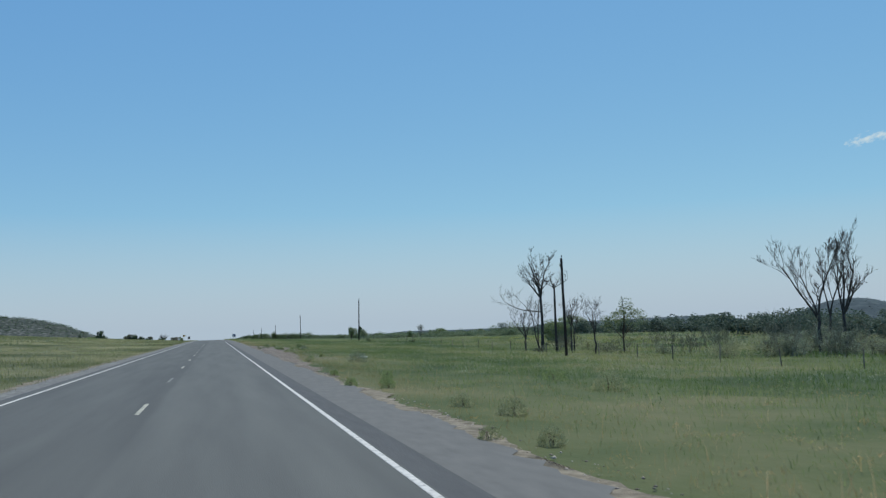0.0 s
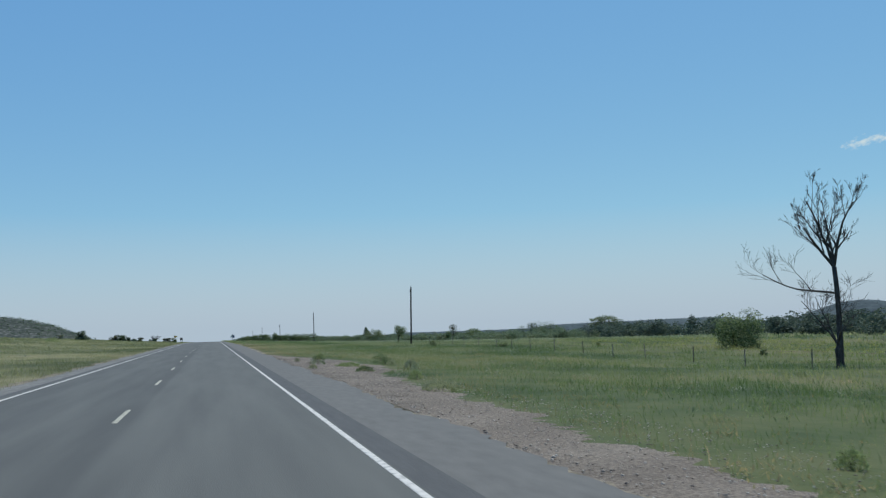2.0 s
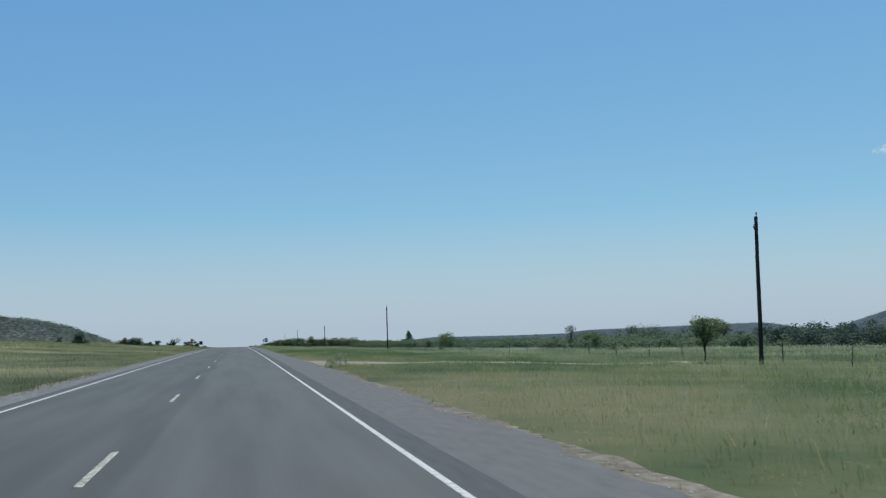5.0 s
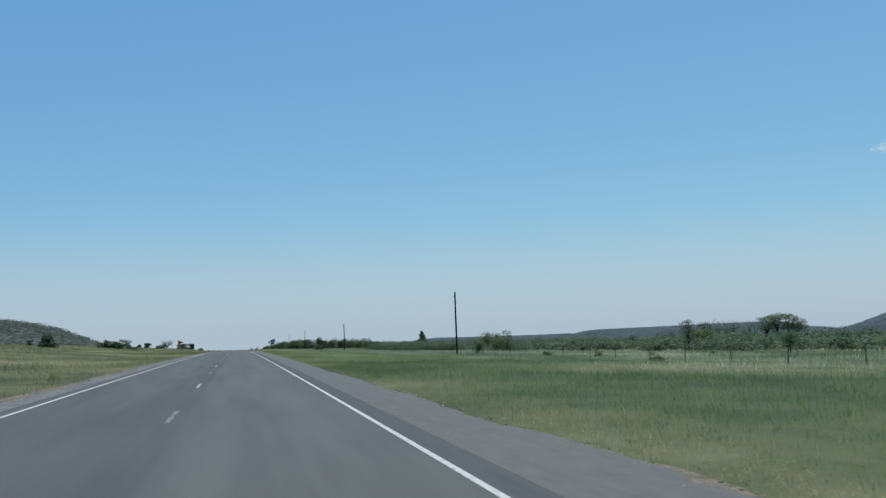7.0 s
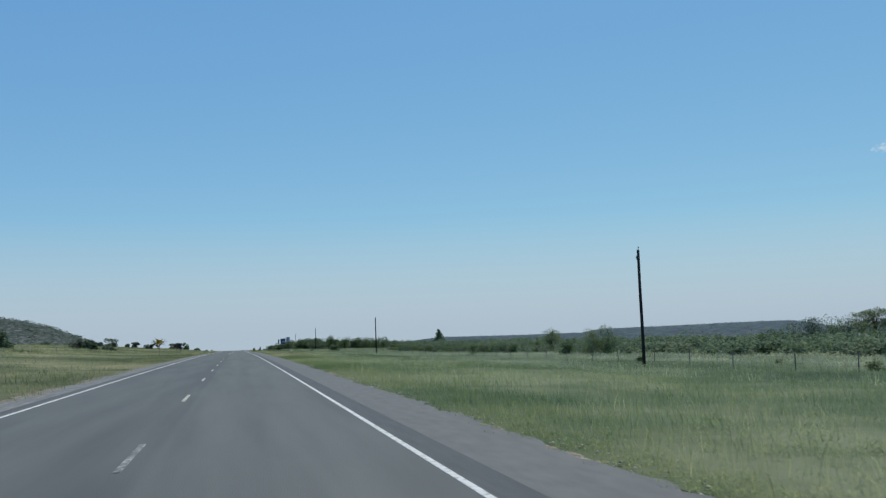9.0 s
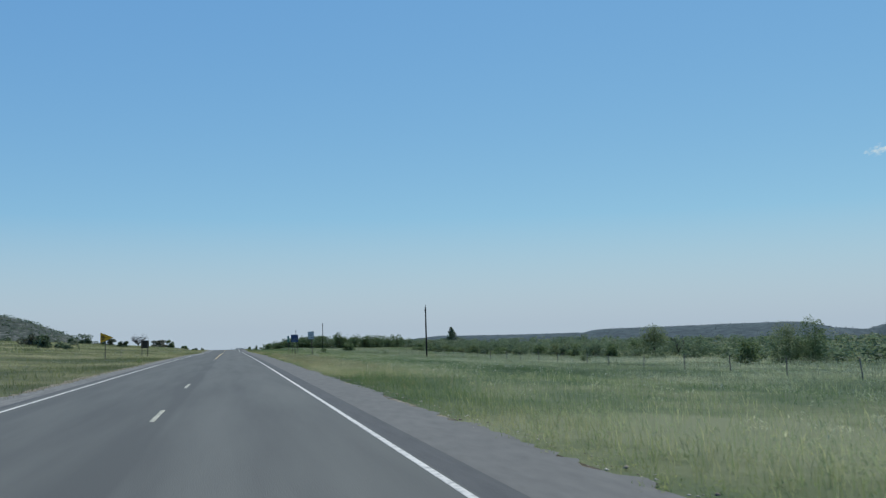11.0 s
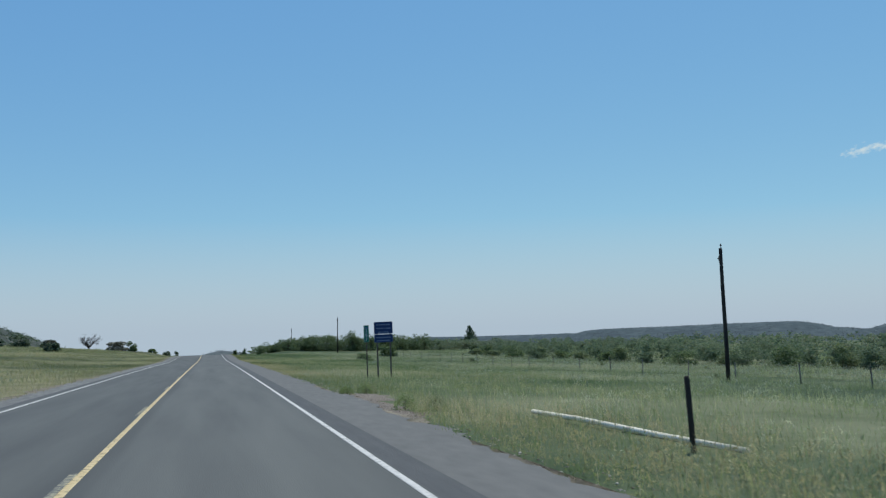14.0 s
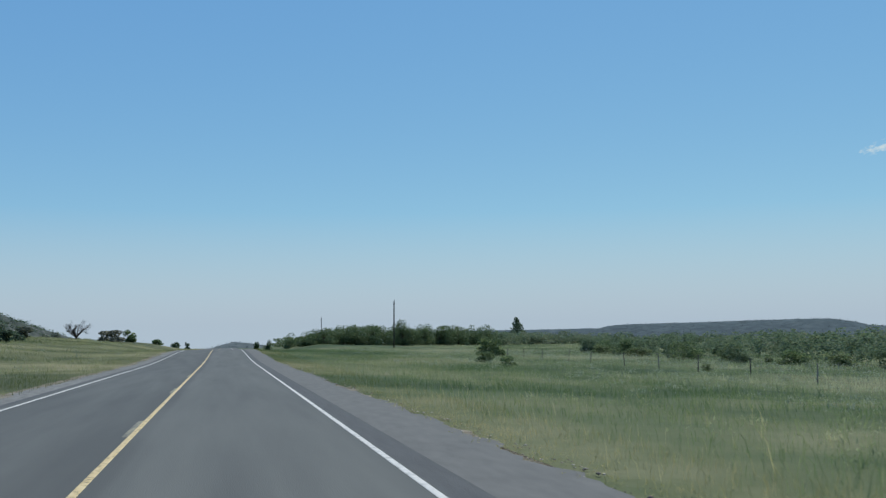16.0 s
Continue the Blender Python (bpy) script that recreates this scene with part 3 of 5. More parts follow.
# ---------------------------------------------------------------- bare patches beside the road
def patch(name, outline, mat, label):
    """A flat patch on the ground; the outline gives, for each y, the x where it begins and ends."""
    ys = np.arange(outline[0][0], outline[-1][0], 0.2)
    a = np.interp(ys, [o[0] for o in outline], [o[1] for o in outline])
    b = np.interp(ys, [o[0] for o in outline], [o[2] for o in outline])
    rnd = np.random.RandomState(7)
    b = b + np.where(b - a > 0.3, 0.22 * np.sin(ys * 0.9) + 0.14 * np.sin(ys * 2.3 + 1) + rnd.randn(len(ys)) * 0.16, 0)
    n = 14
    u = np.linspace(0, 1, n)
    X = a[:, None] + (b - a)[:, None] * u
    Y = ys[:, None].repeat(n, 1)
    Z = ground_z(X, Y) + 0.012
    Z[:, -1] -= 0.025
    Z[:, -2] -= 0.004
    idx = np.arange(n * len(ys)).reshape(len(ys), n)
    f = np.stack([idx[:-1, :-1], idx[:-1, 1:], idx[1:, 1:], idx[1:, :-1]], -1).reshape(-1, 4)
    return setting(name, array_mesh(name, np.stack([X, Y, Z], -1).reshape(-1, 3), f, mat), label)


BARE = [("gravel_patch", ((30, 3.5, 3.6), (44, 3.5, 4.4), (57, 3.5, 4.9), (66, 3.5, 5.6), (75, 3.5, 6.1), (88, 3.5, 6.4), (96, 3.5, 8.6), (103, 3.5, 8.3), (106, 3.5, 7.9), (111, 3.5, 6.7), (118, 3.5, 4.8), (124, 3.5, 3.7)), GRAVEL,
         "pinkish-brown gravel pull-off beside the road"),
        ("driveway", ((181.0, 3.5, 3.8), (182, 3.5, 5.0), (183, 3.5, 6), (183.3, 3.5, 27), (185.6, 3.5, 27), (186.3, 3.5, 13.2), (187.8, 3.5, 9.9), (189.0, 3.5, 7), (190.4, 3.5, 5.4), (191.5, 3.5, 4.8), (193.2, 3.5, 3.9)), SAND, "pale sandy driveway leading off the road"),
        ("gravel_verge", ((395, 3.5, 3.75), (399, 3.5, 4.2), (403, 3.5, 4.7), (406.5, 3.5, 5.1), (408.3, 3.5, 4.3), (409.5, 3.5, 3.7)), GRAVEL, "bare gravelly patch on the verge")]
for b in BARE:
    patch(*b)


def bare(x, y):
    """Where no grass grows."""
    out = (x > 0) & (x < 3.74 + np.interp(y, [20, 60, 170, 195, 230], [-0.15, 0.0, 0.25, 0.2, 0.0]))      # the shoulder
    for _, o, _, _ in BARE:
        a, b = np.interp(y, [q[0] for q in o], [q[1] for q in o]), np.interp(y, [q[0] for q in o], [q[2] for q in o])
        out |= (y > o[0][0]) & (y < o[-1][0]) & (x > a - 0.2) & (x < b)
    return out


def stones(name, n, xr, yr, size, label, seed):
    rnd = np.random.RandomState(seed)
    x, y = rnd.uniform(*xr, n), rnd.uniform(*yr, n)
    s = np.minimum(size * rnd.lognormal(0, 0.45, n), size * 2.4)
    z = ground_z(x, y) + 0.03
    base = np.array([(1, 0, 0), (-1, 0, 0), (0, 1, 0), (0, -1, 0), (0, 0, 1), (0, 0, -0.4)], float)
    v = base[None] * rnd.uniform(0.5, 1.2, (n, 6, 1)) * s[:, None, None] * np.array([1.2, 1, 0.7])
    v += np.stack([x, y, z], -1)[:, None]
    t = np.array([(0, 2, 4), (2, 1, 4), (1, 3, 4), (3, 0, 4), (2, 0, 5), (1, 2, 5), (3, 1, 5), (0, 3, 5)])
    f = (t[None] + 6 * np.arange(n)[:, None, None]).reshape(-1, 3)
    return tagged(new(name, array_mesh(name, v.reshape(-1, 3), f, STONE)), label, "stones", kind="stuff")


stones("gravel_stones", 10000, (3.9, 7.4), (56, 114), 0.011, "loose pinkish and grey stones on the gravel", 3)
stones("gravel_stones", 5200, (3.72, 4.25), (0, 500), 0.017, "loose stones along the shoulder's edge", 4)


stones("gravel_stones", 1500, (3.7, 6.2), (181.5, 192), 0.0085, "loose stones and grit where the driveway meets the road", 5)


# ---------------------------------------------------------------- grass
def swell(x, y, seed=0.0):
    """Soft unevenness of the growth, about 0 to 1, in clumps of one to four metres."""
    a = np.sin(x * 1.7 + 1.9 * np.sin(y * 0.83 + seed)) * np.sin(y * 1.3 + 1.6 * np.sin(x * 0.61 + seed))
    b = np.sin(x * 0.47 + 2.3 * np.sin(y * 0.19 + seed)) * np.sin(y * 0.36 + 1.4 * np.sin(x * 0.23 - seed))
    return np.clip(0.5 + 0.28 * a + 0.32 * b, 0, 1)


def sward(name, per_m2, xr, yr, height, width, mat, label, seed, lean=0.7, dense=None, bent=False, edge=None):
    """An even growth of single tapered blades over a stretch of ground, a little swept by the wind; bent ones have a bow."""
    rnd = np.random.RandomState(seed)
    n = int(per_m2 * (xr[1] - xr[0]) * (yr[1] - yr[0]))
    x, y = rnd.uniform(*xr, n), rnd.uniform(*yr, n)
    keep = ~bare(x, y) & (rnd.rand(n) < 0.45 + 0.55 * swell(x, y))
    if dense is not None:
        keep &= rnd.rand(n) < dense(x, y)
    x, y = x[keep], y[keep]
    n = len(x)
    h = height * np.minimum(rnd.lognormal(0, 0.3, n), 1.7) * (0.55 + 0.8 * swell(x, y, 2.0))
    if edge is not None:
        h *= edge(x, y)
    a = rnd.uniform(0, 2 * math.pi, n)
    w = width * rnd.uniform(0.6, 1.4, n)
    p = np.stack([x, y, ground_z(x, y) - 0.02], -1)
    side = np.stack([-np.sin(a) * w, np.cos(a) * w, 0 * w], -1)
    bow = lean * h * rnd.uniform(0.1, 1.0, n)
    b = a + rnd.normal(0, 0.6, n)
    over = np.stack([(np.cos(b) - 0.35) * bow, (np.sin(b) - 0.15) * bow, h], -1)
    if not bent:
        v = np.stack([p - side, p + side, p + over], 1)
        f = np.arange(3 * n).reshape(n, 3)
    else:
        mid = p + over * np.array([0.32, 0.32, 0.6])
        v = np.stack([p - side, p + side, mid + side * 0.75, p + over, mid - side * 0.75], 1)
        i = 5 * np.arange(n)[:, None]
        f = np.concatenate([i + np.array([t]) for t in ((0, 1, 2), (0, 2, 4), (4, 2, 3))], 0)
    return tagged(new(name, array_mesh(name, v.reshape(-1, 3), f, mat)), label, "grass", kind="stuff")


def heads(name, n, xr, yr, height, long, thick, mat, label, seed, dense=None, category="grass"):
    """Thin stalks, each with a small double-bladed head at its top."""
    rnd = np.random.RandomState(seed)
    x, y = rnd.uniform(*xr, n), rnd.uniform(*yr, n)
    if dense is not None:
        k = rnd.rand(n) < dense(x, y)
        x, y = x[k], y[k]
    k = ~bare(x, y)
    x, y = x[k], y[k]
    n = len(x)
    z = ground_z(x, y) - 0.02
    h = height * rnd.uniform(0.6, 1.2, n)
    a = rnd.uniform(0, 2 * math.pi, n)
    b = h * rnd.uniform(0.0, 0.45, n)
    top = np.stack([x + np.cos(a) * b, y + np.sin(a) * b, z + h], -1)
    foot = np.stack([x, y, z], -1)
    w = np.stack([-np.sin(a), np.cos(a), 0 * a], -1)
    u = np.stack([np.cos(a), np.sin(a), 0 * a], -1)
    q = rnd.uniform(0.6, 1.4, (n, 1))
    up = np.stack([np.cos(a) * 0.35, np.sin(a) * 0.35, np.ones(n)], -1) * long * q
    v = np.stack([foot - w * 0.003, foot + w * 0.003, top,
                  top, top + up * 0.45 + w * thick * q, top + up, top + up * 0.45 - w * thick * q,
                  top + up * 0.45 + u * thick * q, top + up * 0.45 - u * thick * q], 1)
    i = 9 * np.arange(n)[:, None]
    f = np.concatenate([i + np.array([t]) for t in ((0, 1, 2), (3, 4, 5), (3, 5, 6), (3, 7, 5), (3, 5, 8))], 0)
    return tagged(new(name, array_mesh(name, v.reshape(-1, 3), f, mat)), label, category, kind="stuff")


def clumpy(x, y):
    return 0.55 + 0.45 * np.sin(x * 0.8 + 2.1 * np.sin(y * 0.31)) * np.sin(y * 0.53 + 1.7 * np.sin(x * 0.27))


def verge_cover(x, y):
    """The verge is sparse before the driveway and thick after it."""
    return np.interp(y, [0, 120, 200, 300], [0.5, 0.55, 0.85, 1.0]) * np.interp(x, [3.7, 4.6], [0.55, 1.0])


def verge_height(x, y):
    """Low and trodden beside the shoulder, taller away from it and after the driveway."""
    return np.interp(x, [3.7, 4.5, 5.5], [0.55, 0.85, 1.0]) * np.interp(y, [0, 130, 210, 300, 390, 440], [0.55, 0.55, 0.85, 1.15, 1.1, 0.9])


def tussocks(name, n, xr, yr, w, h, k, leaf, mat, label, seed, dense=None):
    """Low rounded tussocks of short leaves that catch the light from above."""
    rnd = np.random.RandomState(seed)
    x, y = rnd.uniform(*xr, n), rnd.uniform(*yr, n)
    if dense is not None:
        keep = rnd.rand(n) < dense(x, y)
        x, y = x[keep], y[keep]
    keep = ~bare(x, y)
    x, y = x[keep], y[keep]
    n = len(x)
    s = rnd.lognormal(0, 0.3, n)[:, None]
    a, q = rnd.uniform(0, 2 * math.pi, (n, k)), np.sqrt(rnd.rand(n, k))
    px, py = x[:, None] + np.cos(a) * q * w * s / 2, y[:, None] + np.sin(a) * q * w * s / 2
    pz = ground_z(px, py) + h * s * np.sqrt(np.maximum(0.02, 1 - q * q)) * rnd.uniform(0.3, 1.0, (n, k))
    c = np.stack([px, py, pz], -1).reshape(-1, 3)
    m = len(c)
    b = rnd.uniform(0, 2 * math.pi, m)
    tilt = rnd.uniform(0.25, 1.1, m)
    d = np.stack([np.cos(b) * np.cos(tilt), np.sin(b) * np.cos(tilt), np.sin(tilt)], -1)
    e = np.stack([-np.sin(b), np.cos(b), 0 * b], -1)
    sz = leaf * rnd.uniform(0.6, 1.4, (m, 1))
    v = np.stack([c - d * sz * 0.8, c + e * sz * 0.19, c + d * sz * 1.2, c - e * sz * 0.19], 1)
    return tagged(new(name, array_mesh(name, v.reshape(-1, 3), np.arange(4 * m).reshape(m, 4), mat)), label, "grass", kind="stuff")


sward("verge_grass", 75, (3.62, 6.2), (2, 545), 0.20, 0.0036, VERGE_GRASS, "short straw-coloured to yellow-green grass along the shoulder", 11, dense=verge_cover, bent=True, edge=verge_height)
sward("meadow_grass", 32, (5.0, 10), (2, 550), 0.23, 0.0048, GRASS, "knee-high green meadow grass", 12, bent=True, dense=lambda x, y: np.interp(x, [5, 6.5], [0.35, 1]), edge=verge_height)
sward("meadow_grass", 34, (10, 19), (4, 560), 0.24, 0.0075, GRASS, "knee-high green meadow grass", 13)
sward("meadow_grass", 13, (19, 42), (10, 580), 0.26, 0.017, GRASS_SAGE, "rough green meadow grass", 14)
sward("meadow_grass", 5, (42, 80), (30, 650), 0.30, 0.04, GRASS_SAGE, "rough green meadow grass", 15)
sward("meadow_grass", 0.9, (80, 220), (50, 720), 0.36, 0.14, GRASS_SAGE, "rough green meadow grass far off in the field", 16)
sward("stalk_grass", 9, (4.3, 13), (205, 520), 0.35, 0.0042, STALK, "tall pale yellow-green grass stalks", 18, lean=0.9, bent=True,
      dense=lambda x, y: swell(x, y, 5.0) * np.where((y > 389) & (y < 400), 0.1, 1) * np.interp(y, [205, 250, 300, 420, 445], [0.3, 0.6, 1, 1, 0.45]))
sward("stalk_grass", 3, (4.3, 12), (4, 205), 0.30, 0.0045, STALK, "thin straw-coloured grass stalks", 19, lean=0.9, bent=True, dense=lambda x, y: swell(x, y, 5.0))
tussocks("field_weeds", 620, (8, 34), (8, 150), 1.1, 0.32, 40, 0.05, LEAF, "dark green leafy weeds in the field", 46, dense=clumpy)
tussocks("field_weeds", 520, (5, 22), (6, 130), 1.2, 0.16, 36, 0.045, SEED_GRASS, "dry straw-coloured patches in the field", 47, dense=lambda x, y: clumpy(x + 7, y + 3))
tussocks("field_weeds", 420, (9, 30), (30, 160), 0.8, 0.42, 34, 0.045, SAGE_PALE, "pale grey-green weeds standing in the field", 48, dense=lambda x, y: clumpy(x - 5, y))
tussocks("yellow_weeds", 420, (48, 72), (118, 180), 1.5, 0.45, 34, 0.12, YELLOW_WEED, "yellow-green flowering weeds in the field", 36, dense=clumpy)
tussocks("verge_tufts", 2400, (3.9, 9), (4, 205), 0.5, 0.12, 22, 0.027, VERGE_GRASS, "low straw and olive tufts on the bare verge", 34, dense=clumpy)
tussocks("verge_tufts", 1700, (6, 22), (4, 205), 0.8, 0.20, 24, 0.05, GRASS, "low green leafy clumps in the field", 35, dense=clumpy)
sward("verge_grass", 30, (-8.6, -6.0), (14, 620), 0.16, 0.009, VERGE_GRASS, "short straw-coloured grass along the shoulder", 20)
sward("meadow_grass", 11, (-30, -8), (14, 650), 0.20, 0.013, GRASS, "green meadow grass on the rising verge", 21)
sward("straw_grass", 3, (-60, -7.5), (14, 700), 0.26, 0.03, STRAW, "straw-coloured dry grass on the rising field", 22, dense=lambda x, y: np.clip(1.8 * np.sin(x * 0.11 + 2 * np.sin(y * 0.05)) * np.sin(y * 0.07 + x * 0.05), 0.03, 1))
sward("meadow_grass", 1.1, (-130, -28), (40, 800), 0.32, 0.10, GRASS, "rough green grass on the rising field", 23)
tussocks("sage_brush", 3200, (14, 54), (290, 560), 0.9, 0.30, 26, 0.072, SAGE_PALE, "pale grey-green low sage in the meadow", 29, dense=clumpy)
tussocks("sage_brush", 1500, (34, 64), (300, 570), 1.6, 0.45, 34, 0.11, SAGE_PALE, "pale grey-green sagebrush before the woods", 26, dense=clumpy)
tussocks("meadow_clumps", 2600, (-30, -6.8), (30, 640), 0.8, 0.20, 18, 0.055, GRASS, "low pale olive clumps on the rising verge", 45, dense=clumpy)
tussocks("sage_brush", 900, (-70, -10), (40, 700), 1.4, 0.40, 30, 0.11, SAGE, "pale grey-green sagebrush mounds on the rising field", 27, dense=clumpy)
sward("seed_grass", 24, (4.0, 10), (335, 402), 0.34, 0.005, SEED_GRASS, "straw-coloured seeding grass on the verge", 37, lean=0.9, bent=True, dense=lambda x, y: swell(x, y, 7.0) * np.interp(x, [4, 6, 10], [1, 1, 0.35]) * np.interp(y, [335, 355, 388, 402], [0.4, 1, 1, 0.5]))
heads("seed_heads", 14000, (3.9, 8.5), (340, 440), 0.34, 0.08, 0.007, SEED, "pale straw-white seed heads over the verge grass", 31,
      dense=lambda x, y: clumpy(x + 9, y) * np.interp(y, [340, 366, 388, 391, 400], [0.2, 1, 1, 0.1, 0.05]) * np.interp(x, [3.9, 6.5, 8.5], [1, 0.9, 0.3]))
heads("white_flowers", 620, (4.6, 17), (330, 386), 0.42, 0.03, 0.02, PETAL, "scattered white wildflowers in the meadow", 32, dense=lambda x, y: clumpy(x, y + 4) * np.interp(x, [4.6, 8, 14, 17], [0.3, 1, 0.9, 0.3]), category="flowers")
tussocks("verge_weeds", 3000, (3.9, 8.6), (322, 402), 0.34, 0.26, 34, 0.026, SEED_GRASS, "dense straw and olive weeds along the verge", 38, dense=lambda x, y: np.interp(x, [3.9, 6.5, 8.6], [1, 0.9, 0.5]) * np.interp(y, [322, 362], [0.1, 1]))
tussocks("verge_tufts", 2000, (3.72, 4.5), (235, 560), 0.4, 0.14, 24, 0.026, VERGE_GRASS, "yellow-green tufts that creep over the shoulder", 42)
tussocks("verge_tufts", 1300, (3.74, 5.0), (194, 262), 0.42, 0.14, 30, 0.022, VERGE_GRASS, "straw-yellow tufts along the shoulder", 44, dense=lambda x, y: clumpy(x * 2, y * 2) * np.interp(x, [4.0, 5.0], [1, 0.25]))
tussocks("meadow_clumps", 2600, (4.3, 8), (194, 345), 0.42, 0.20, 34, 0.030, GRASS, "low green leafy clumps along the verge", 43, dense=clumpy)
tussocks("flowering_weeds", 1000, (4.4, 14), (338, 392), 0.26, 0.34, 16, 0.022, BLOSSOM, "pale flowering weeds in the verge grass", 39, dense=clumpy)
tussocks("meadow_clumps", 3600, (7.5, 30), (290, 480), 0.62, 0.26, 22, 0.048, GRASS_SAGE, "low grey-green leafy clumps in the meadow", 40, dense=clumpy)
tussocks("meadow_clumps", 3000, (6.5, 27), (186, 300), 0.62, 0.22, 22, 0.05, GRASS, "low green leafy clumps in the meadow", 41, dense=clumpy)
tussocks("dry_weeds", 260, (7.6, 21), (391, 424), 0.9, 0.26, 30, 0.05, STRAW, "dull straw-brown dry weeds in the meadow", 33, dense=clumpy)


# ---------------------------------------------------------------- shrubs and trees
def leaves(rnd, centres, size, mat, name, flat=0.0):
    """Small kite-shaped leaves or leaf clumps round the given points."""
    n = len(centres)
    d = rnd.randn(n, 3)
    d /= np.linalg.norm(d, axis=1)[:, None]
    e = rnd.randn(n, 3)
    e -= (e * d).sum(1)[:, None] * d
    e /= np.linalg.norm(e, axis=1)[:, None]
    s = size * rnd.uniform(0.6, 1.3, (n, 1))
    if flat:
        d[:, 2] *= 1 - flat
        e[:, 2] *= 1 - flat
    v = np.stack([centres - d * s, centres + e * s * 0.6, centres + d * s, centres - e * s * 0.6], 1)
    v[:, 1] += np.cross(d, e) * s * 0.25
    f = np.arange(4 * n).reshape(n, 4)
    return array_mesh(name, v.reshape(-1, 3), f, mat)


def crown_points(rnd, n, blobs):
    """Points in the outer parts of a set of blobs (centre, radii), with gaps."""
    out = []
    vol = np.array([b[1][0] * b[1][1] * b[1][2] for b in blobs]) ** 0.7
    for (c, r), k in zip(blobs, np.maximum(6, (n * vol / vol.sum()).astype(int))):
        d = rnd.randn(k, 3)
        d /= np.linalg.norm(d, axis=1)[:, None]
        q = rnd.uniform(0.35, 1, k) ** 0.45 * (1 + 0.18 * np.sin(d[:, 0] * 7 + c[0]) * np.sin(d[:, 1] * 6 + d[:, 2] * 5))
        out.append(np.array(c) + d * q[:, None] * np.array(r))
    return np.concatenate(out)


def random_blobs(rnd, w, h, base, n, top=1.0):
    out = []
    for _ in range(n):
        a, q = rnd.uniform(0, 2 * math.pi), rnd.uniform(0, 1) ** 0.6
        z = rnd.uniform(0.06, 0.82)
        k = math.sqrt(max(0.2, 1 - (abs(z - 0.32) / 0.66) ** 2)) * top
        r = rnd.uniform(0.2, 0.34)
        out.append(((math.cos(a) * q * w * 0.36 * k, math.sin(a) * q * w * 0.36 * k, base + z * (h - base)), (r * w * 0.72, r * w * 0.72, r * (h - base) * 0.8)))
    return out


def umbrella_blobs(rnd, w, h, n):
    """Flat clumps of leaves, level above level, that form a broad flat-topped crown."""
    out = []
    for _ in range(n):
        a, q = rnd.uniform(0, 2 * math.pi), math.sqrt(rnd.uniform(0, 1))
        z = 0.95 - 0.42 * rnd.uniform(0, 1) ** 1.3 - 0.09 * q * q
        r = rnd.uniform(0.11, 0.19) * w
        out.append(((math.cos(a) * q * w * 0.45, math.sin(a) * q * w * 0.45, z * h), (r, r, r * 0.5)))
    return out


def stems(rnd, n, w, h, r, top=0.75):
    m = Mesh()
    for _ in range(n):
        a = rnd.uniform(0, 2 * math.pi)
        q = rnd.uniform(0.05, 0.3) * w
        p = [Vector((0.06 * w * math.cos(a), 0.06 * w * math.sin(a), -0.15))]
        for i in range(1, 4):
            u = i / 3
            p.append(Vector((math.cos(a) * q * u + rnd.uniform(-1, 1) * 0.04 * w, math.sin(a) * q * u + rnd.uniform(-1, 1) * 0.04 * w, h * top * u)))
        m.tube(p, [r, r * 0.75, r * 0.5, r * 0.2], 5)
    return m


def shrub(x, y, w, h, mat, label, seed, n=900, leaf=0.06, name="shrub", blobs=9, base=0.02, category="shrub", stem_r=0.02, group=""):
    rnd = np.random.RandomState(seed)
    n = int(n * (1.8 if h > 1.2 else 1.3))
    t = thing(name, pose(x, y, gz(x, y), 0, 0, rnd.uniform(0, 360)), label, category, group)
    part("stems", stems(rnd, 5, w, h, stem_r), BARK, t)
    low = [((math.cos(a) * w * 0.24, math.sin(a) * w * 0.24, h * 0.17), (w * 0.2, w * 0.2, h * 0.19)) for a in rnd.uniform(0, 2 * math.pi, 5)] if base < 0.1 else []
    part("foliage", leaves(rnd, crown_points(rnd, n, random_blobs(rnd, w, h, base * h, blobs) + low), leaf, mat, "foliage", 0.4), mat, t)
    return t


def tree(x, y, w, h, mat, label, seed, n=1400, leaf=0.28, trunk=0.14, clear=0.25, blobs=14, top=1.0, name="tree", group=""):
    rnd = np.random.RandomState(seed)
    n = int(n * 1.7)
    t = thing(name, pose(x, y, gz(x, y), 0, 0, rnd.uniform(0, 360)), label, "tree", group)
    m = Mesh()
    m.tube([(0, 0, -0.2), (0.03 * w, 0, h * 0.3), (-0.02 * w, 0.02 * w, h * 0.6), (0, 0, h * 0.9)], [trunk, trunk * 0.8, trunk * 0.5, trunk * 0.15], 7)
    part("trunk", m, BARK, t)
    m = Mesh()
    bl = random_blobs(rnd, w, h, clear * h, blobs, top) if top < 1.3 else umbrella_blobs(rnd, w, h, blobs)
    if clear < 0.1:                             # leafy down to the ground
        bl += [((math.cos(a) * w * 0.24, math.sin(a) * w * 0.24, h * 0.16), (w * 0.2, w * 0.2, h * 0.18)) for a in rnd.uniform(0, 2 * math.pi, 6)]
    for c, _ in bl:
        m.tube([(0, 0, c[2] * 0.45), (c[0] * 0.5, c[1] * 0.5, c[2] * 0.75), c], [trunk * 0.45, trunk * 0.3, trunk * 0.1], 5)
    part("limbs", m, BARK, t)
    part("crown", leaves(rnd, crown_points(rnd, n, bl), leaf, mat, "crown", 0.35), mat, t)
    return t


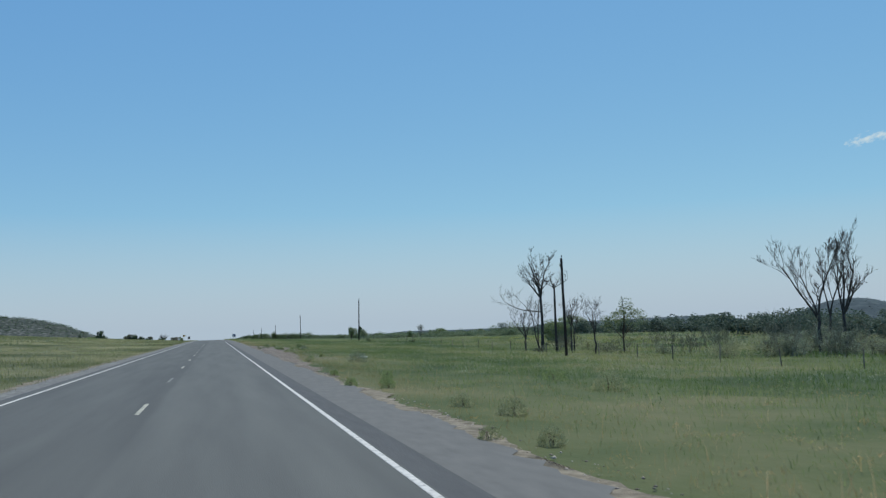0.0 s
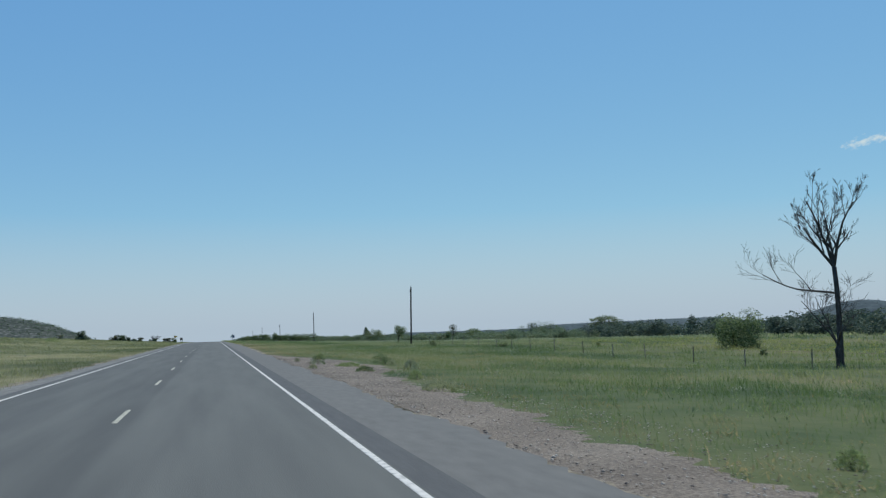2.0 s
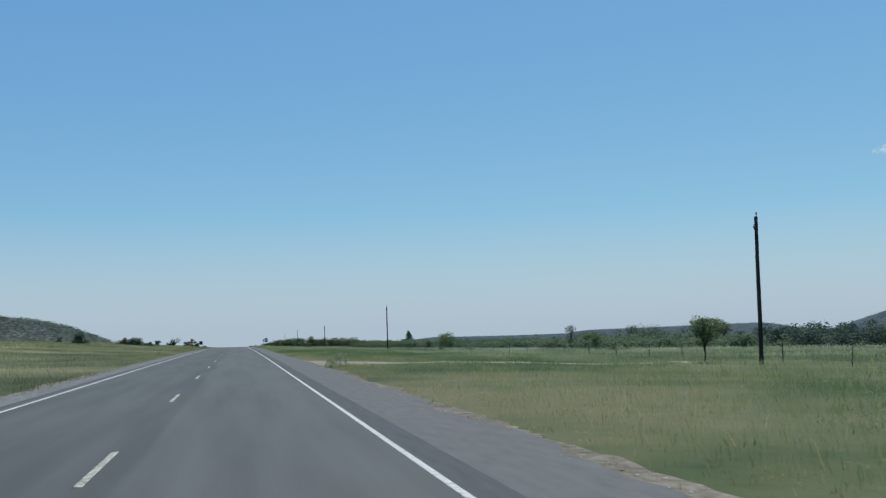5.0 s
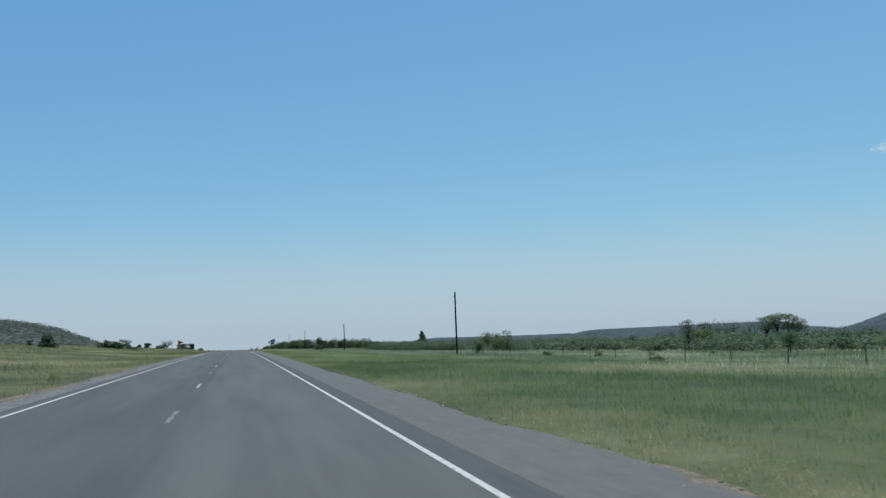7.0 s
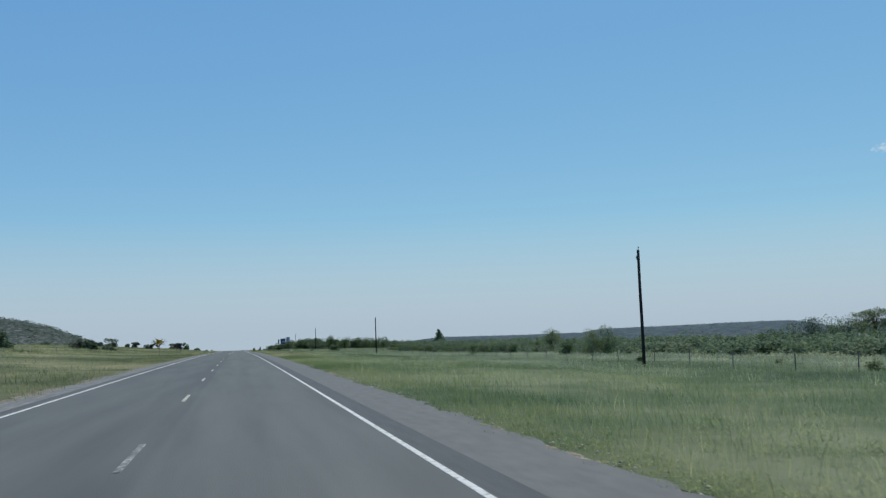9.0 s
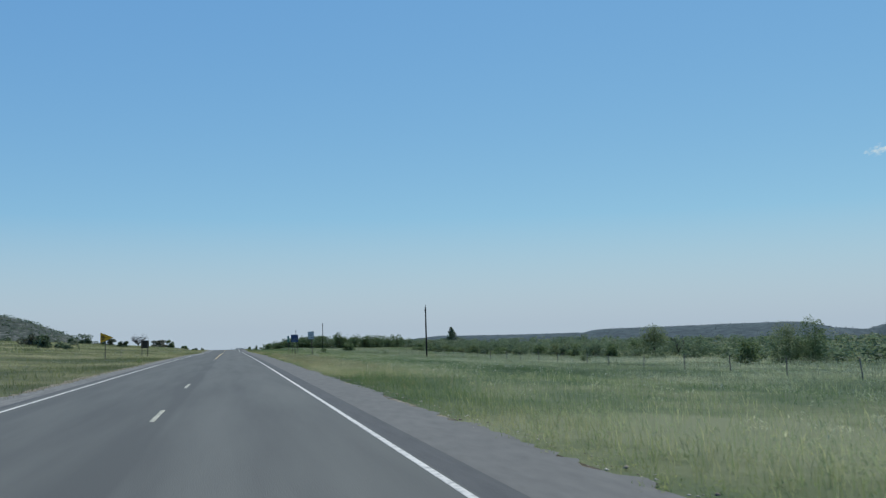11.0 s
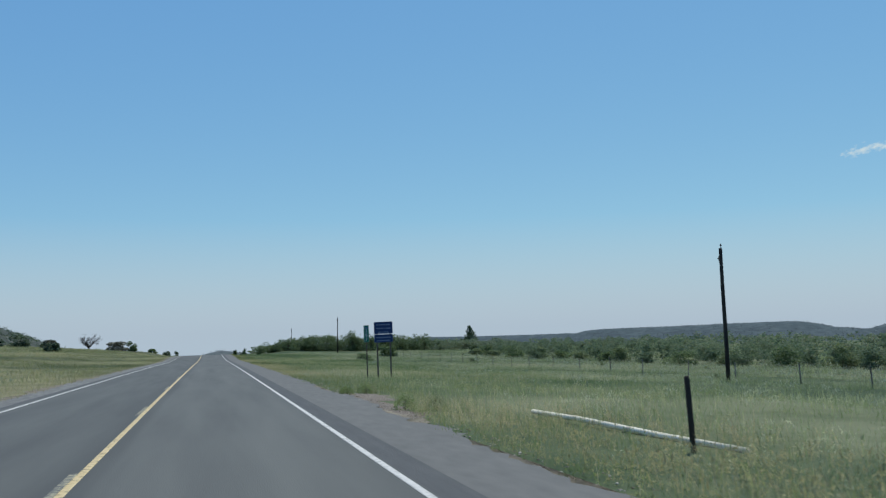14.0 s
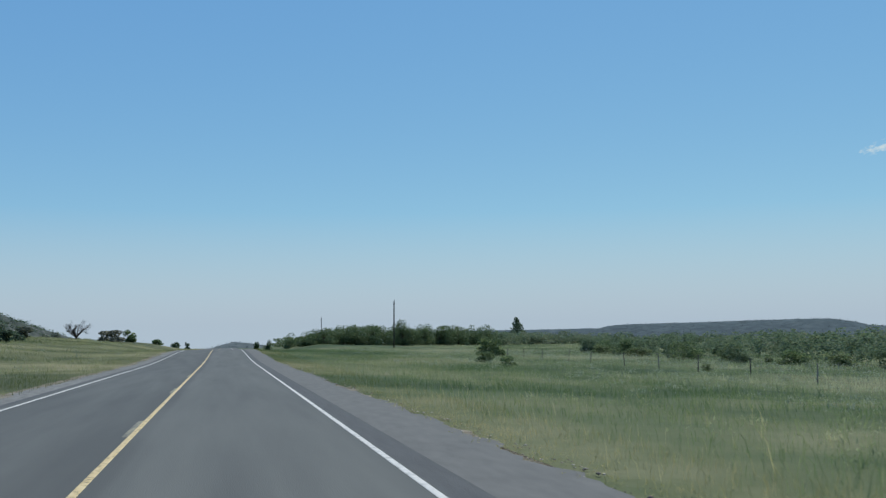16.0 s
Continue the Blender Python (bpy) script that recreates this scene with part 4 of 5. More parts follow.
def branches(rnd, start, way, length, radius, depth, m_big, m_small, spread=0.6, kids=3, up=0.25, curve=0.15):
    """A bare kinked limb with its side limbs and twigs."""
    p, d = Vector(start), Vector(way).normalized()
    n = 6 if depth > 2 else 5 if depth > 1 else 3 if depth else 2
    pts, rad = [p.copy()], [radius]
    for i in range(1, n + 1):
        d = (d + Vector(rnd.uniform(-1, 1, 3)) * curve * 1.35 + Vector((0, 0, up * 0.16))).normalized()
        p = p + d * (length / n) * rnd.uniform(0.8, 1.2)
        pts.append(p.copy())
        rad.append(radius * (1 - 0.66 * i / n))
    (m_big if radius > 0.035 else m_small).tube(pts, [max(q, 0.007) for q in rad], 6 if radius > 0.05 else 3)
    if depth <= 0:
        return
    for k in range(kids + (2 if depth > 1 else 1)):
        u = rnd.uniform(0.25, 1.0)
        i = min(int(u * n), n - 1)
        q = pts[i].lerp(pts[i + 1], u * n - i)
        along = (pts[i + 1] - pts[i]).normalized()
        side = Vector(rnd.uniform(-1, 1, 3)).cross(along).normalized()
        w = (along * (1 - spread) + side * spread + Vector((0, 0, up))).normalized()
        branches(rnd, q, w, length * rnd.uniform(0.32, 0.58), rad[i] * rnd.uniform(0.4, 0.62), depth - 1, m_big, m_small, spread, kids, up, curve)


def dead_tree(x, y, h, r, label, seed, forks=3, fork_at=0.45, spread=0.5, depth=3, snag=False, lean=(0.0, 0.0), low_limb=None, name="dead_tree", kids=3, fan=0.5, ways=None, twig_mat=None):
    rnd = np.random.RandomState(seed)
    t = thing(name, pose(x, y, gz(x, y)), label, "dead tree")
    trunk, big, twigs = Mesh(), [], Mesh()

    def limb():
        big.append(Mesh())
        return big[-1]

    top = h * (0.97 if snag else fork_at)
    pts = [Vector((lean[0] * top * u * u + rnd.uniform(-1, 1) * 0.06, lean[1] * top * u * u + rnd.uniform(-1, 1) * 0.06, -0.3 + (top + 0.3) * u)) for u in (0, 0.06, 0.3, 0.55, 0.8, 1)]
    trunk.tube(pts, [r * 1.5, r * 1.1, r * 0.95, r * 0.85, r * 0.78, r * (0.55 if snag else 0.72)], 9)
    if snag:
        for k in range(forks):
            u = rnd.uniform(0.8, 0.98)
            a = 2 * math.pi * k / forks + rnd.uniform(-0.5, 0.5)
            p = pts[3].lerp(pts[5], (u - 0.55) / 0.45)
            branches(rnd, p, (math.cos(a), math.sin(a), 0.7), h * rnd.uniform(0.16, 0.26), r * 0.36, depth - 1, limb(), twigs, 0.6, kids, 0.3, 0.2)
    else:
        for dx, dy, ln in ways or ():
            branches(rnd, pts[-1], (dx, dy, 1.0), (h - top) * ln, r * 0.6, depth, limb(), twigs, fan, kids, 0.2, 0.1)
        for k in range(0 if ways else forks):
            a = 2 * math.pi * k / forks + rnd.uniform(-0.4, 0.4)
            branches(rnd, pts[-1], (math.cos(a) * spread, math.sin(a) * spread, 1.0), (h - top) * rnd.uniform(0.66, 0.84), r * 0.6, depth, limb(), twigs, fan, kids, 0.2, 0.13)
    if low_limb:
        z, a, ln = low_limb
        branches(rnd, (lean[0] * z * 0.3, lean[1] * z * 0.3, z), (math.cos(a), math.sin(a), 0.03), ln, r * 0.4, 3, limb(), twigs, 0.5, kids, 0.16, 0.12)
    part("trunk", trunk, BARK_DEAD, t, smooth=True)
    for m in big:
        if m.v:
            part("limb", m, BARK_DEAD, t)
    part("twigs", twigs, twig_mat or TWIG, t, "thin grey twigs")
    return t


def bare_shrub(x, y, w, h, label, seed, n=10, group="grey brush"):
    rnd = np.random.RandomState(seed)
    t = thing("bare_shrub", pose(x, y, gz(x, y)), label, "shrub", group)
    big, small = Mesh(), Mesh()
    for _ in range(n):
        a = rnd.uniform(0, 2 * math.pi)
        q = rnd.uniform(0, 0.4) * w
        branches(rnd, (q * math.cos(a), q * math.sin(a), -0.1), (math.cos(a) * 0.4, math.sin(a) * 0.4, 1), h * rnd.uniform(0.6, 1.05), 0.022, 2, big, small, 0.5, 3, 0.3, 0.2)
    if big.v:
        part("stems", big, BRUSH, t)
    part("twigs", small, BRUSH, t)
    return t


# dead cottonwoods and brush by the first pole
dead_tree(37.2, 101.2, 10.2, 0.19, "tall dead grey cottonwood with bare crown and long low limb", 5, fork_at=0.58, depth=4, low_limb=(4.3, 2.55, 4.5), fan=0.42, ways=((0.14, -0.1, 0.98), (-0.22, 0.15, 0.98), (-0.02, 0.1, 0.7), (-0.42, 0.28, 0.8)))
dead_tree(32.8, 86.1, 7.0, 0.135, "broken-topped dead cottonwood snag with a few bare twigs", 8, forks=5, snag=True, depth=3)
dead_tree(31.9, 88.7, 5.5, 0.12, "small dead tree with two bare forked stems", 12, fork_at=0.12, depth=3, fan=0.4, ways=((-0.26, 0.17, 0.8), (0.04, -0.02, 0.86)))
dead_tree(35.2, 88.0, 5.6, 0.085, "thin bare dead sapling with fine twigs beside a snag", 14, forks=3, fork_at=0.5, spread=0.3, depth=3, fan=0.4)
dead_tree(35.2, 87.2, 4.6, 0.075, "thin bare dead sapling with fine twigs beside a snag", 15, forks=3, fork_at=0.5, spread=0.3, depth=3, fan=0.4)
shrub(32.0, 88.4, 1.7, 0.8, OLIVE_DARK, "small dark bush at a dead tree's foot", 141, n=900, leaf=0.05)
dead_tree(33.5, 97.0, 5.2, 0.10, "small dead tree with many fine grey twigs", 17, forks=4, fork_at=0.25, spread=0.6, depth=3)
dead_tree(54.5, 74.8, 9.3, 0.2, "tall bare cottonwood with an upright fan of grey twigs", 121, fork_at=0.29, depth=4, fan=0.36, ways=((-0.24, 0.18, 0.93), (0.02, 0.0, 0.95), (-0.12, 0.1, 0.75)))
dead_tree(56.2, 75.4, 9.0, 0.16, "slender bare cottonwood between two wider ones", 131, fork_at=0.36, depth=4, fan=0.34, ways=((0.1, -0.08, 0.88), (-0.14, 0.1, 0.7)))
dead_tree(57.7, 75.3, 9.3, 0.2, "tall bare cottonwood with a wide fan of grey twigs", 22, fork_at=0.38, depth=4, fan=0.36, ways=((-0.12, 0.08, 0.9), (0.05, -0.03, 0.95), (0.26, -0.2, 0.9), (0.5, -0.36, 0.6)))
for i, (x, y, w, h) in enumerate([(33.5, 86, 2.5, 1.8), (37, 93, 3.5, 2.0), (39, 97, 3, 2.2), (41, 88, 3.0, 1.8), (44, 84, 3.4, 2.2), (43, 78, 3.2, 2.0), (47, 80, 3.5, 2.4), (50, 84, 4, 2.4), (52, 76, 3.6, 2.2),
                                  (56, 80, 4, 2.6), (60, 88, 4, 2.6), (62, 80, 4, 2.5), (66, 84, 4, 2.8), (70, 92, 4, 2.8), (74, 88, 4.2, 2.8), (46, 92, 4, 2.2), (54, 92, 4, 2.4), (64, 96, 4, 2.6), (43, 64, 4, 2.4), (46, 68, 4.5, 2.8), (49, 66, 4, 2.6), (52, 72, 4.5, 2.8), (45, 60, 3.5, 2.1)]):
    bare_shrub(x, y, w, h, "low thicket of bare grey brush in the grass", 40 + i, 11)
tree(36.9, 79.6, 4.0, 5.9, LEAF_LIGHT, "small thin-leaved light green tree among grey brush", 30, n=1300, leaf=0.085, trunk=0.08, clear=0.42, blobs=11, top=1.2)
dead_tree(32.3, 75.8, 4.8, 0.09, "small bare grey tree beside a light green one", 31, forks=3, fork_at=0.35, spread=0.45, depth=3)

rnd = np.random.RandomState(711)
for i in range(26):
    x, y = rnd.uniform(33, 72), rnd.uniform(62, 104)
    shrub(x, y, rnd.uniform(2.6, 4.4), rnd.uniform(1.1, 2.2), (OLIVE, SAGE, OLIVE_DARK)[i % 3], "soft grey-olive brush among dead trees", 712 + i, n=950, leaf=0.058, blobs=11, group="grey brush")
for i, (x, y, w, h) in enumerate([(44.5, 66, 3.6, 1.9), (48, 70, 4.0, 2.2), (51, 68, 3.6, 2.0), (55, 76, 4.2, 2.4), (60, 78, 4.0, 2.3)]):
    shrub(x, y, w, h, SAGE, "broad grey-green bush among bare brush", 140 + i, n=1500, leaf=0.09, blobs=12, group="grey brush")
shrub(53, 136, 6.0, 4.2, LEAF, "broad leafy green bush among grey brush", 60, n=3400, leaf=0.12, blobs=18)

# single shrubs and trees of the right-hand field
tree(27.0, 183, 2.3, 3.0, LEAF, "small rounded dark green tree on a thin stem", 61, n=1500, leaf=0.07, trunk=0.05, clear=0.36, blobs=16, name="small_tree")
shrub(57.1, 380.4, 4.6, 4.4, LEAF_LIGHT, "tall leafy grey-green bush with a ragged top", 62, n=3200, leaf=0.085, blobs=18)
shrub(58.9, 378.6, 3.8, 4.7, LEAF, "dark spiky-topped tall bush close beside another", 63, n=2800, leaf=0.085, blobs=18)
shrub(53.2, 382, 3.2, 2.7, LEAF, "rounded green bush beside taller ones", 68, n=1000, leaf=0.14, blobs=12)
shrub(88, 344, 9.0, 4.6, LEAF, "broad mass of green bushes before the woods", 64, n=2400, leaf=0.2, blobs=18)
tree(72, 439, 6.4, 6.0, LEAF_LIGHT, "light green ragged cottonwood before the woods", 65, n=2400, leaf=0.13, trunk=0.12, clear=0.22, blobs=16)
shrub(68.5, 440, 3.4, 3.2, LEAF, "rounded green bush beside a cottonwood", 66, n=1500, leaf=0.11, blobs=12)
shrub(21.0, 505.4, 1.9, 1.05, LEAF, "low rounded green shrub in the meadow", 72, n=1500, leaf=0.07)
shrub(20.7, 498, 1.8, 0.85, LEAF, "low rounded green shrub in the meadow", 79, n=800, leaf=0.08)
dead_tree(76.5, 439, 3.4, 0.10, "small dead grey tree with pale twigs", 70, forks=4, fork_at=0.25, spread=0.6, depth=3)
shrub(31.2, 536, 3.8, 2.2, LEAF, "rounded green shrub in the meadow before the woods", 71, n=1300, leaf=0.15, blobs=11)
for i, (x, y, w, h) in enumerate([(204.8, 499, 8.5, 11.8), (208.2, 496.5, 9.0, 12.6), (211.6, 494, 9.0, 12.3), (214.6, 492, 7.0, 11.0)]):
    tree(x, y, w, h, LEAF_LIGHT, "airy round-topped cottonwood in a row above the brush", 173 + i, n=2300, leaf=0.17, trunk=0.2, blobs=42, top=1.4, group="cottonwoods above the brush")
dead_tree(201, 502, 11.0, 0.25, "bare pale grey tree above the brush", 74, forks=4, fork_at=0.3, spread=0.5, depth=3)

for i, (x, y, w, h) in enumerate([(143.5, 449.5, 7.5, 7.6), (147, 446, 8, 8.8), (151, 443.5, 8, 9.0), (155, 441.5, 7.5, 8.6), (150, 450, 8.5, 8.6), (159, 439, 7, 6.8), (138, 452, 6.5, 5.6)]):
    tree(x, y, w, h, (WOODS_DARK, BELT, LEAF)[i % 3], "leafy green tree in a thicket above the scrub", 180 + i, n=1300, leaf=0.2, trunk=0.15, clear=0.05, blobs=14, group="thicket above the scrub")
tree(60, 276.4, 2.4, 2.7, LEAF, "small dark green tree standing alone in the field", 189, n=900, leaf=0.09, trunk=0.06, clear=0.2, blobs=12, name="small_tree")
tree(75.5, 327, 3.8, 5.4, OLIVE_DARK, "thin-leaved grey-olive tree at the field's far edge", 188, n=900, leaf=0.11, trunk=0.1, clear=0.25, blobs=14)


def pine(x, y, w, h, label, seed, n=900, leaf=0.4):
    rnd = np.random.RandomState(seed)
    t = thing("pine_tree", pose(x, y, gz(x, y)), label, "tree")
    m = Mesh()
    m.tube([(0, 0, -0.3), (0, 0, h * 0.5), (0, 0, h * 0.97)], [0.25, 0.17, 0.04], 7)
    part("trunk", m, BARK, t)
    blobs = []
    for k in range(12):
        u = k / 11
        for a in rnd.uniform(0, 2 * math.pi, 4):
            q = w * 0.36 * (1 - u) ** 0.8
            blobs.append(((math.cos(a) * q, math.sin(a) * q, h * (0.24 + 0.72 * u)), (w * 0.2 * (1.1 - u * 0.7), w * 0.2 * (1.1 - u * 0.7), h * 0.05)))
    part("crown", leaves(rnd, crown_points(rnd, n, blobs), leaf, LEAF_DARK, "crown"), LEAF_DARK, t)
    return t


pine(133, 826, 11.0, 11.4, "dark cone-shaped pine rising above the woods", 75, n=2000, leaf=0.36)

# left-hand side
shrub(-55.4, 472, 6.6, 4.6, LEAF_DARK, "round dark juniper on the rising field", 81, n=1300, leaf=0.3, blobs=12)
shrub(-32.4, 491.8, 2.2, 1.3, LEAF_DARK, "small dark bush on the rising field", 82, n=600, leaf=0.12)
shrub(-43.5, 523, 4.6, 2.8, LEAF_DARK, "dark juniper bush on the field's skyline", 83, n=900, leaf=0.28)
shrub(-30.7, 570, 3.0, 1.9, LEAF_DARK, "low dark bush on the field's skyline", 84, n=700, leaf=0.24)
dead_tree(-36.2, 670, 4.8, 0.30, "dark bare-branched tree with a dense rounded crown", 85, forks=8, fork_at=0.14, spread=1.1, depth=4, name="bare_tree", fan=0.6, twig_mat=BARK_DEAD)
shrub(-28.5, 677, 8.0, 3.2, BRUSH, "greyish leafless-looking bushes on the skyline", 86, n=1100, leaf=0.3, blobs=12)
shrub(-24.5, 680, 4.0, 3.4, LEAF, "green bush on the skyline", 87, n=700, leaf=0.3)
shrub(-22, 736, 5.6, 1.9, LEAF, "low wide bush near the road's crest", 88, n=700, leaf=0.32)
shrub(-20, 806, 5.4, 3.9, LEAF_DARK, "dark rounded tree near the road's crest", 89, n=700, leaf=0.36)
shrub(-16.5, 850, 3.0, 3.6, LEAF_DARK, "small dark tree near the road's crest", 90, n=500, leaf=0.3)
rnd = np.random.RandomState(91)
for i in range(9):
    x, y = -rnd.uniform(34, 85), rnd.uniform(480, 760)
    shrub(x, y, rnd.uniform(2.0, 4.5), rnd.uniform(1.3, 3.0), LEAF_DARK if i % 3 else SAGE, "scattered dark bush on the rising field", 100 + i, n=450, leaf=0.26, group="bushes on the rising field")

rnd = np.random.RandomState(611)
for i in range(22):
    x, y = -rnd.uniform(92, 210), rnd.uniform(850, 1010)
    shrub(x, y, rnd.uniform(6, 12), rnd.uniform(4.0, 7.0), (SAGE, OLIVE_DARK, OLIVE)[i % 3], "grey-green brush and small trees at the hill's foot", 620 + i, n=420, leaf=0.5, blobs=10, stem_r=0.1, group="brush at the hill's foot")
shrub(-47.8, 528, 4.4, 3.6, OLIVE_DARK, "rounded grey-green tree on the field's skyline", 650, n=900, leaf=0.26, blobs=12)
shrub(-59.2, 686, 7.5, 4.4, LEAF_DARK, "dark round-crowned tree on the field's skyline", 651, n=900, leaf=0.32, blobs=12)
shrub(-44.2, 648, 5.0, 2.6, OLIVE_DARK, "low grey-green bush on the field's skyline", 652, n=800, leaf=0.28)


def dome_bush(x, y, w, h, mat, label, seed, n=1900):
    """A low dense rounded bush: short leaves that point outwards all over a dome."""
    rnd = np.random.RandomState(seed)
    n = int(n * (0.5 + 0.5 * w))
    t = thing("verge_bush", pose(x, y, gz(x, y), 0, 0, rnd.uniform(0, 360)), label, "shrub", "low bushes along the verge")
    part("stems", stems(rnd, 6, w, h, 0.006), BARK, t)
    d = rnd.randn(n, 3)
    d[:, 2] = np.abs(d[:, 2])
    d /= np.linalg.norm(d, axis=1)[:, None]
    a = np.arctan2(d[:, 1], d[:, 0])
    q = rnd.uniform(0.45, 1.0, n) ** 0.5 * (1 + 0.13 * np.sin(3 * a + seed) + 0.1 * np.sin(5 * d[:, 2] * 3 + 2 * a))
    c = d * q[:, None] * np.array([w / 2, w / 2, h * 0.9])
    out = d + rnd.randn(n, 3) * 0.45 + np.array([0, 0, 0.4])
    out /= np.linalg.norm(out, axis=1)[:, None]
    e = np.cross(out, rnd.randn(n, 3))
    e /= np.linalg.norm(e, axis=1)[:, None]
    k = (0.013 + 0.015 * w) * rnd.uniform(0.6, 1.3, (n, 1))
    v = np.stack([c - out * k * 0.6, c + e * k * 0.3, c + out * k, c - e * k * 0.3], 1)
    part("foliage", array_mesh("foliage", v.reshape(-1, 3), np.arange(4 * n).reshape(n, 4), mat), mat, t)
    return t


# low bushes along the verge
VERGE = [(5.3, 99.8, 0.78, 0.55, 6), (9.0, 102.7, 0.95, 0.62, 6), (9.0, 100.9, 0.60, 0.50, 6), (9.1, 100.1, 0.55, 0.40, 0), (6.4, 97.1, 1.20, 0.22, 1), (4.4, 93.9, 0.40, 0.22, 0), (8.7, 93.9, 0.65, 0.48, 2), (6.1, 90.8, 0.75, 0.26, 4), (6.3, 92.3, 0.36, 0.26, 3), (4.7, 104.2, 0.3, 0.24, 0), (6.3, 108.3, 0.34, 0.2, 3), (6.7, 110.2, 0.62, 0.42, 1),
         (7.6, 52.6, 1.2, 0.66, 2), (5.4, 56.2, 0.4, 0.25, 1), (7.0, 64.2, 0.35, 0.25, 1), (5.0, 53.0, 0.6, 0.3, 0), (3.75, 16.8, 0.36, 0.25, 0), (4.4, 16.1, 0.4, 0.28, 0), (3.8, 29.9, 0.4, 0.3, 1), (5.0, 22.6, 0.5, 0.3, 0),
         (5.4, 20.5, 0.6, 0.35, 0), (10.9, 28.1, 1.1, 0.6, 0), (4.2, 36.6, 0.35, 0.25, 1), (5.8, 34.9, 0.45, 0.28, 1), (4.0, 407.3, 0.42, 0.3, 1), (4.7, 408.0, 0.5, 0.38, 1), (4.3, 400.5, 0.6, 0.42, 1), (5.0, 400.4, 0.7, 0.4, 0),
         (4.0, 407.9, 0.3, 0.22, 1), (4.9, 408.3, 0.5, 0.3, 0), (5.0, 180.2, 1.0, 0.75, 0), (4.3, 177.9, 0.7, 0.6, 1), (-8.0, 230.9, 0.5, 0.4, 1), (-7.6, 377.9, 0.4, 0.35, 1), (-30.3, 241.9, 3.0, 1.0, 1),
         (11.4, 33.5, 0.9, 0.5, 1), (5.0, 30.9, 0.5, 0.3, 1), (4.7, 29.0, 0.45, 0.3, 1), (6.7, 84.2, 0.5, 0.35, 1), (6.0, 78.3, 1.1, 0.3, 0), (8.05, 385.5, 0.95, 0.62, 5), (7.3, 385.2, 0.7, 0.42, 5), (7.7, 386.4, 0.6, 0.4, 5)]
for i, (x, y, w, h, g) in enumerate(VERGE):
    dome_bush(x, y, w, h, (OLIVE, WEED, SAGE, DRY_GRASS, LEAF, BLOSSOM, LEAF)[g], ("low grey-olive bush on the verge", "low rounded green weed bush on the verge", "rounded grey-green sage bush on the verge", "low straw-coloured tuft on the verge",
                                                              "low dark green spreading bush on the verge", "pale white-flowering bush beside a sign post", "rounded leafy green bush on the gravel's edge")[g], 200 + i)
rnd = np.random.RandomState(301)
for i in range(26):
    x, y = rnd.uniform(22, 60), rnd.uniform(20, 520)
    w = rnd.uniform(0.5, 1.3)
    shrub(x, y, w, w * rnd.uniform(0.5, 0.75), LEAF_LIGHT, "low green bush in the meadow", 302 + i, n=620, leaf=0.03 + 0.03 * w, blobs=9, stem_r=0.006, name="sage_bush", group="sage bushes in the meadow")


# far woods as masses of small clumps
def woods(which, mat):
    rnd = np.random.RandomState(55)
    pts, sizes = [], []

    def one(x, y, w, h, n, s):
        c = crown_points(rnd, n, random_blobs(rnd, w, h, 0.05 * h, 6))
        c[:, 0] += x
        c[:, 1] += y
        c[:, 2] += gz(x, y)
        pts.append(c)
        sizes.append(np.full(len(c), s))

    front_y = [60, 130, 200, 250, 285, 300, 330, 360, 410, 450, 480, 520, 560, 600, 640]
    front_x = [100, 95, 108, 116, 108, 88, 70, 66, 60, 62, 58, 56, 58, 72, 92]
    if which == "grove":                            # the grove that reaches towards the road
        for _ in range(90):
            u = rnd.rand()
            x, y = 15 + 52 * u + rnd.uniform(-2, 3), 627 + 34 * u + rnd.exponential(22)
            one(x, y, rnd.uniform(4.5, 7.5), (2.0 + 4.0 * min(1, u * 3)) * rnd.uniform(0.65, 1.0), 330, 0.26)
    if which == "belt":                             # the trees along the first stretch of the field, shaded by their leaf colour
        for _ in range(330):
            y, d = rnd.uniform(60, 335), rnd.exponential(20)
            x = np.interp(y, [60, 130, 200, 250, 285, 335], [100, 95, 108, 116, 110, 122]) + d
            one(x, y, rnd.uniform(4.5, 8), min(np.interp(y, [60, 230, 260], [3.6, 3.8, 4.6]) + 0.05 * d, 5.0) * rnd.uniform(0.75, 1.15), 250, 0.33)
    if which == "scrub":
        for _ in range(470):                        # low scrub in front, taller behind
            y, d = rnd.uniform(290, 660), rnd.exponential(22)
            x = np.interp(y, front_y, front_x) + d
            h = min(np.interp(y, [290, 300, 430, 480], [2.6, 1.9, 2.1, 2.4]) + 0.05 * d, 4.2) * rnd.uniform(0.75, 1.2)
            near = y > 400 and d < 30
            one(x, y, rnd.uniform(2.5, 5) if near else rnd.uniform(4.5, 8), h, 330 if near else 190, 0.18 if near else 0.31)
        for _ in range(120):                        # low woods that carry the grove on
            u = rnd.uniform(0.5, 1.1)
            x, y = 15 + 85 * u + rnd.uniform(-3, 3), 624 + 60 * u + rnd.exponential(20)
            one(x, y, rnd.uniform(5, 8), rnd.uniform(2.8, 4.2), 330, 0.26)
        for _ in range(360):
            y = rnd.uniform(300, 1000)
            one(np.interp(y, front_y, front_x) + rnd.uniform(40, 330), y, rnd.uniform(6, 11), rnd.uniform(3.0, 4.6), 100, 0.6)
    return leaves(rnd, np.concatenate(pts), np.concatenate(sizes)[:, None], mat, "woods", 0.4)


